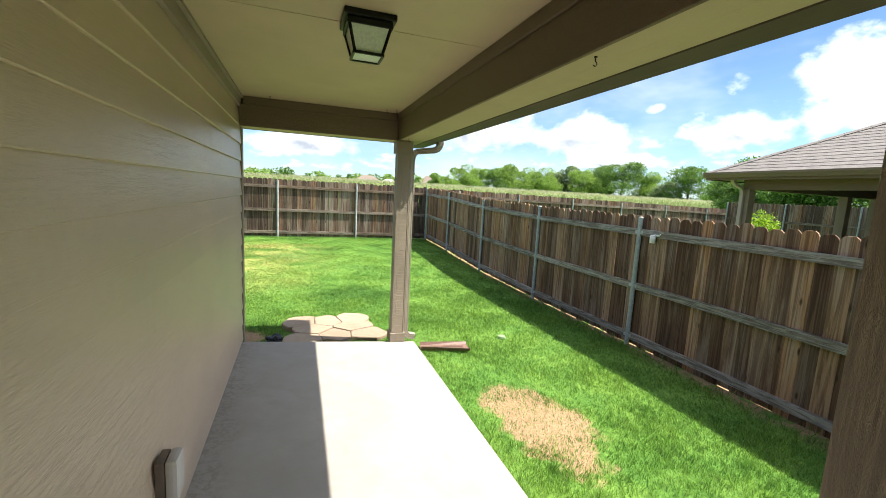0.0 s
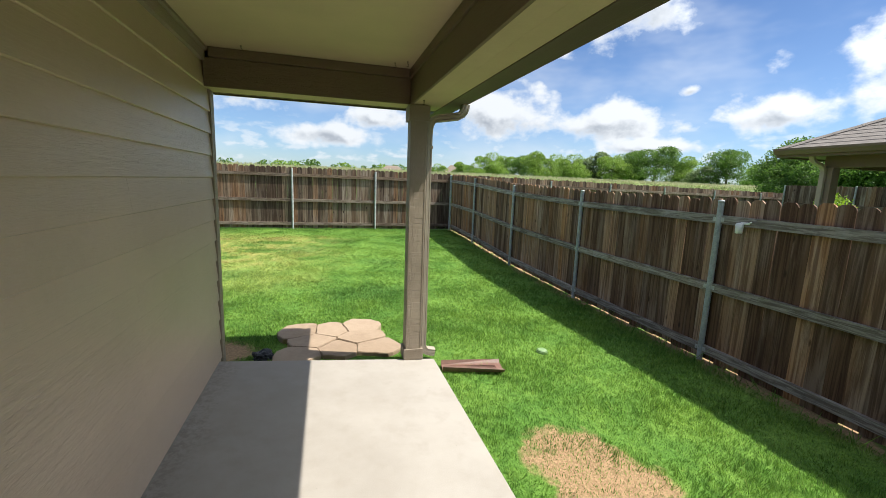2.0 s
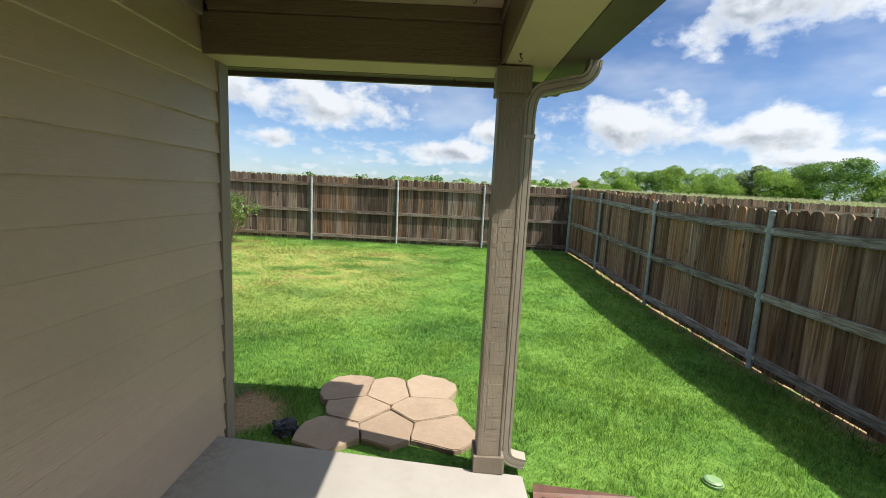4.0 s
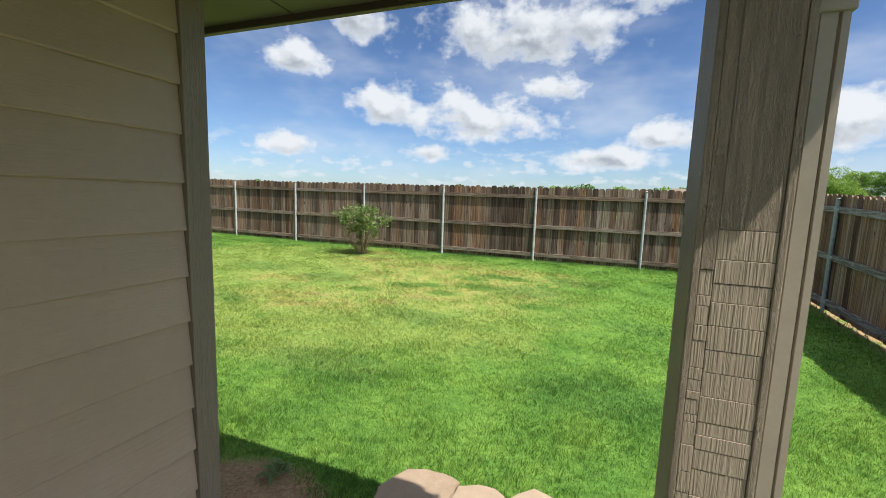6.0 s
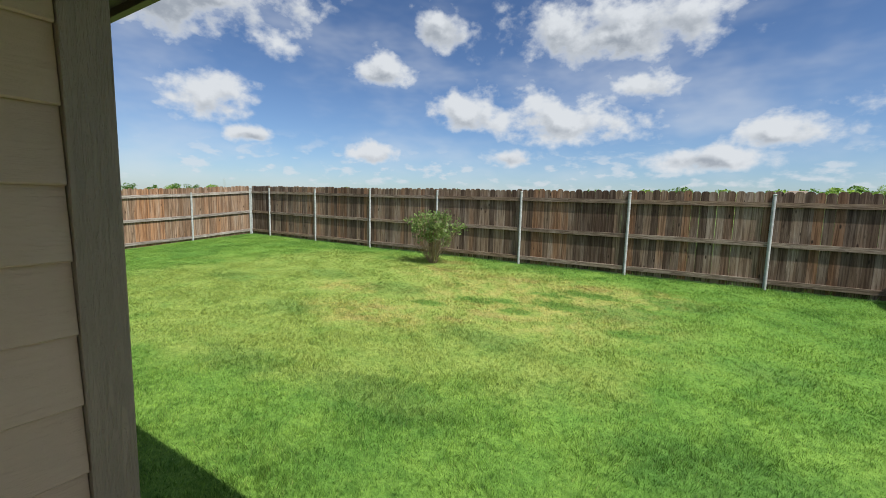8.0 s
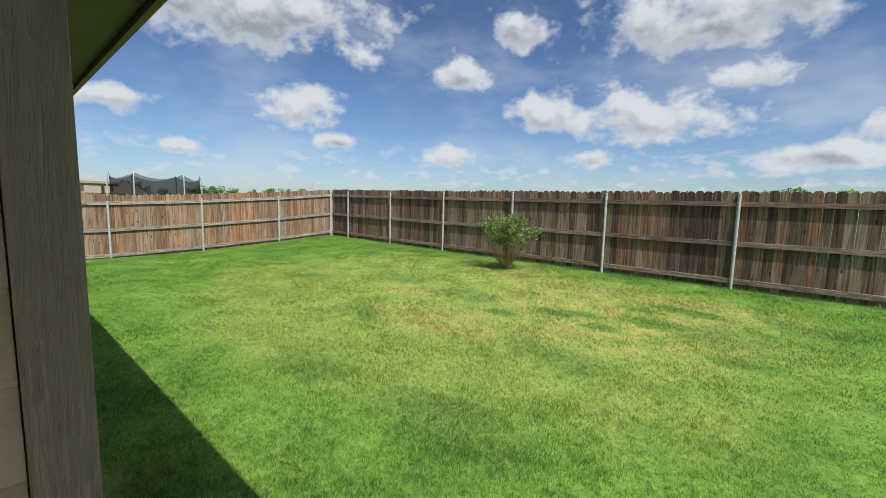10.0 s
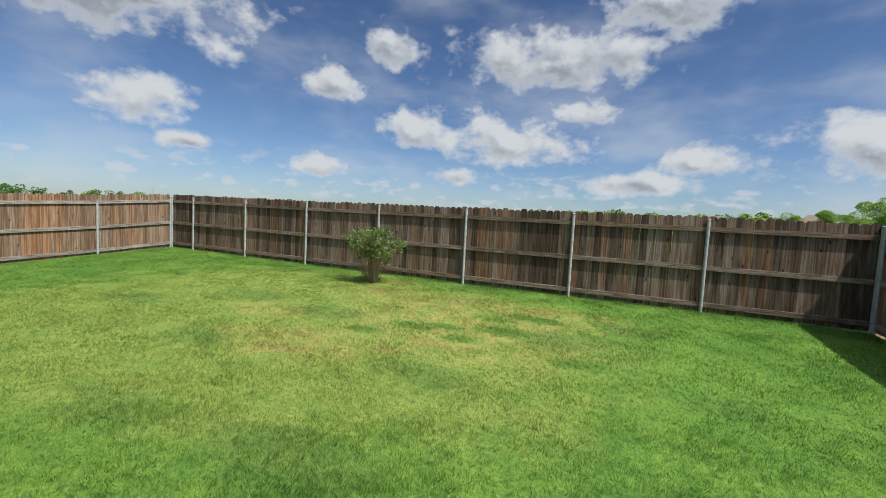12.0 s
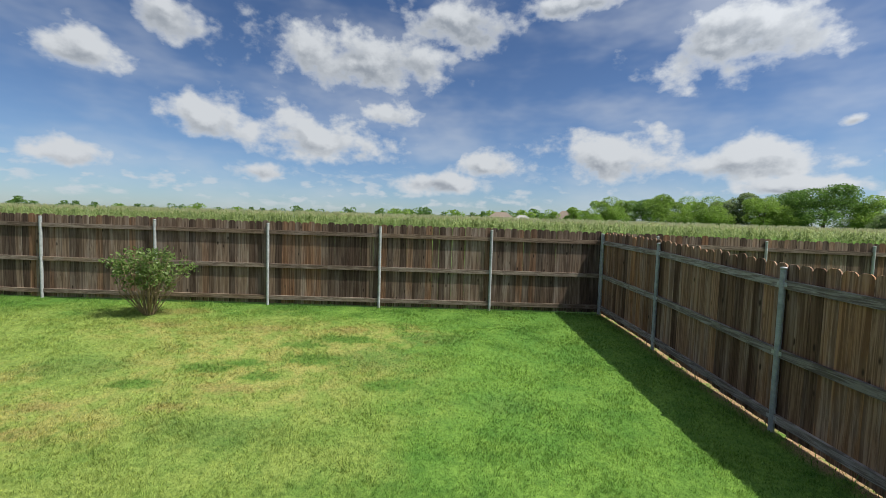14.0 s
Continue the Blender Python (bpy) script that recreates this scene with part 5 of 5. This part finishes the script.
def small_shed(name, at, size, wall_c, roof_c, label):
    t = thing(name, at, label, "shed")
    w, d, h = size
    part("wall", boxed(-w / 2, w / 2, -d / 2, d / 2, 0, h, 0.02), plain(name + "_wall", wall_c, 0.7), t)
    r = plain(name + "_roof", roof_c, 0.6)
    part("roof", prism(bmesh.new(), [(-w / 2 - 0.15, -d / 2 - 0.15, h), (w / 2 + 0.15, -d / 2 - 0.15, h), (0, -d / 2 - 0.15, h + w * 0.22)], [(-w / 2 - 0.15, d / 2 + 0.15, h), (w / 2 + 0.15, d / 2 + 0.15, h), (0, d / 2 + 0.15, h + w * 0.22)]), r, t)
    part("door", boxed(-w * 0.15, w * 0.15, -d / 2 - 0.03, -d / 2, 0, h * 0.85, 0.01), r, t)


# shed-shaped stand-ins for unidentified teal and red things past the far fence
small_shed("garden_shed", (27.0, 12.6, -0.1), (1.8, 1.8, 1.3), (0.42, 0.42, 0.40), (0.12, 0.36, 0.33), "low shed-shaped stand-in for an unidentified teal object")
small_shed("red_shed", (29.0, 8.9, -0.1), (1.6, 1.4, 1.6), (0.38, 0.07, 0.04), (0.40, 0.10, 0.06), "small shed-shaped stand-in for an unidentified red object behind the far fence")

# ---- beyond the left fence ----
net = bpy.data.materials.new("safety_net")
net.use_nodes = True
_n = Nodes(net.node_tree)
net.node_tree.nodes.clear()
_mesh = _n.add("ShaderNodeBsdfDiffuse", {"Color": (0.012, 0.014, 0.02, 1.0)})
_open = _n.add("ShaderNodeBsdfTransparent")
_n.tree.links.new(_n.add("ShaderNodeMixShader", {0: 0.62, 1: _open.outputs[0], 2: _mesh.outputs[0]}).outputs[0], _n.add("ShaderNodeOutputMaterial").inputs[0])


def build_trampoline():
    t = thing("trampoline", (-21.0, 9.4, -0.1), "round trampoline with a sagging dark safety net", "trampoline")
    ring, r, top = 24, 1.62, 2.78
    bed = [(r * math.cos(2 * math.pi * k / ring), r * math.sin(2 * math.pi * k / ring), 0.85) for k in range(ring + 1)]
    part("frame", tube(bmesh.new(), bed, 0.03, 8), black_metal, t)
    part("bed", prism(bmesh.new(), [(x * 0.97, y * 0.97, 0.845) for x, y, z in bed[:-1]], [(x * 0.97, y * 0.97, 0.855) for x, y, z in bed[:-1]]), black_cloth, t)
    poles = 6
    for k in range(poles):
        a = 2 * math.pi * k / poles + 0.35
        c, s = math.cos(a), math.sin(a)
        part("pole", tube(bmesh.new(), [(1.62 * c, 1.62 * s, 0.0), (1.72 * c, 1.72 * s, 1.5), (1.70 * c, 1.70 * s, top - 0.1), (1.64 * c, 1.64 * s, top + 0.03)], 0.026, 8), galvanised, t)
    bm, steps = bmesh.new(), 48
    cols = []
    for k in range(steps):
        a = 2 * math.pi * k / steps + 0.35
        f = (k % (steps // poles)) / (steps // poles)
        sag = 0.22 * 4 * f * (1 - f)
        cols.append([bm.verts.new((1.63 * math.cos(a), 1.63 * math.sin(a), z)) for z in (0.86, 1.8, top - sag)])
    for a, b in zip(cols, cols[1:] + cols[:1]):
        for j in (0, 1):
            bm.faces.new((a[j], b[j], b[j + 1], a[j + 1]))
    part("net", bm, net, t, "dark see-through safety net")


build_trampoline()
tan_roof = plain("tan_shingles", (0.17, 0.135, 0.105), 0.95, vary=0.15, scale=3.0)
tan_wall = plain("tan_wall", (0.27, 0.225, 0.175), 0.85, vary=0.1)
grey_roof = plain("grey_shingles", (0.30, 0.29, 0.28), 0.95, vary=0.15, scale=3.0)
glass_dark = plain("window_glass", (0.03, 0.035, 0.04), 0.08, vary=0.1)


def far_house(at, w, d, h, rise, turn, wall_m, roof_m, label, hip=0.35):
    t = thing("house", at, label, "house", "far houses", turn=turn)
    part("wall", boxed(-w / 2, w / 2, -d / 2, d / 2, -0.3, h), wall_m, t)
    e = 0.45
    bm = bmesh.new()
    lo = [bm.verts.new(p) for p in ((-w / 2 - e, -d / 2 - e, h), (w / 2 + e, -d / 2 - e, h), (w / 2 + e, d / 2 + e, h), (-w / 2 - e, d / 2 + e, h))]
    hi = [bm.verts.new(p) for p in ((-w / 2 + hip * d, 0, h + rise), (w / 2 - hip * d, 0, h + rise))]
    for f in ((lo[0], lo[1], hi[1], hi[0]), (lo[1], lo[2], hi[1]), (lo[2], lo[3], hi[0], hi[1]), (lo[3], lo[0], hi[0]), (lo[3], lo[2], lo[1], lo[0])):
        bm.faces.new(f)
    part("roof", bm, roof_m, t)
    for k in range(3):
        x = -w * 0.32 + k * w * 0.32
        win = part("window", boxed(x - 0.55, x + 0.55, -d / 2 - 0.05, -d / 2 - 0.002, 1.0, 2.2), white_plastic, t)
        part("pane", boxed(x - 0.47, x + 0.47, -d / 2 - 0.06, -d / 2 - 0.052, 1.08, 2.12), glass_dark, win)
    return t


def build_far_houses():
    for deg, far, w, z, rise, m, lab in ((8.7, 190, 11, 3.35, 2.5, tan_roof, "far tan roofed house beyond the corn field"), (11.6, 205, 9, 2.95, 2.2, grey_roof, "far grey roofed house beyond the corn field"),
                                         (17.2, 180, 9, 3.3, 3.4, tan_roof, "far brown roofed house among the trees")):
        x, y = at_bearing(deg, far)
        far_house((x, y, z), w, 9, 2.6, rise, -deg, tan_wall, m, lab)
    far_house((-46.0, 1.4, -0.5), 9, 9, 2.6, 1.5, 80, tan_wall, tan_roof, "tan neighbouring house beyond the reddish fence")
    far_house((-78.0, 16.5, -0.3), 10, 7, 2.2, 1.6, 80, white_plastic, tan_roof, "low pale house beyond the patio cover")


build_far_houses()


def build_patio_cover():
    t = thing("patio_cover", (-34.0, 6.6, -0.2), "long tan flat patio cover on brown posts", "pergola")
    for k in range(5):
        y = -2.6 + 1.5 * k
        part("post", boxed(-0.08, 0.08, y - 0.08, y + 0.08, 0, 2.55, 0.01), trim_z, t)
        part("post", boxed(-3.08, -2.92, y - 0.08, y + 0.08, 0, 2.55, 0.01), trim_z, t)
    part("roof", prism(bmesh.new(), [(0.4, -3.2, 2.75), (0.4, 4.0, 2.66), (-3.5, 4.0, 2.86), (-3.5, -3.2, 2.95)], [(0.4, -3.2, 2.87), (0.4, 4.0, 2.78), (-3.5, 4.0, 2.98), (-3.5, -3.2, 3.07)]), tan_wall, t)
    part("beam", boxed(-0.06, 0.06, -3.0, 3.8, 2.5, 2.66, 0.01), trim_y, t)


build_patio_cover()


def build_silo():
    t = thing("grain_silo", (-118.0, 6.9, -1.0), "tall grey ribbed metal silo in the distance", "silo")
    pts, rad = [], []
    for k in range(36):
        pts += [(0, 0, 0.4 * k), (0, 0, 0.4 * k + 0.2)]
        rad += [1.5, 1.56]
    part("barrel", tube(bmesh.new(), pts, rad, 20), plain("silo_steel", (0.34, 0.37, 0.40), 0.5, 0.4), t)
    part("roof", tube(bmesh.new(), [(0, 0, 14.2), (0, 0, 14.8)], [1.6, 0.3], 20), plain("silo_roof", (0.30, 0.33, 0.36), 0.5, 0.4), t)


build_silo()


def build_mast():
    x, y = at_bearing(-59.5, 160)
    t = thing("radio_mast", (x, y, 0.0), "thin lattice radio mast on the horizon", "mast")
    h = 7.5
    for k in range(3):
        a = 2 * math.pi * k / 3
        part("leg", tube(bmesh.new(), [(0.3 * math.cos(a), 0.3 * math.sin(a), -1), (0.2 * math.cos(a), 0.2 * math.sin(a), h)], 0.06, 5), galvanised, t)
    for k in range(12):
        part("brace", tube(bmesh.new(), [(0.3, 0, 0.6 * k), (-0.15, 0.26, 0.6 * k + 0.3), (-0.15, -0.26, 0.6 * k + 0.6)], 0.03, 4), galvanised, t)


build_mast()
fence("left_yard_fence", [(-26.0, 16.0 - 2.44 * i, 0.0, 1.75) for i in range(5)], (-1, 0), cedar_sun, "brown cedar fence of a yard further away")


# ---- small pieces of the walls ----
place_siding()
place_bricks()
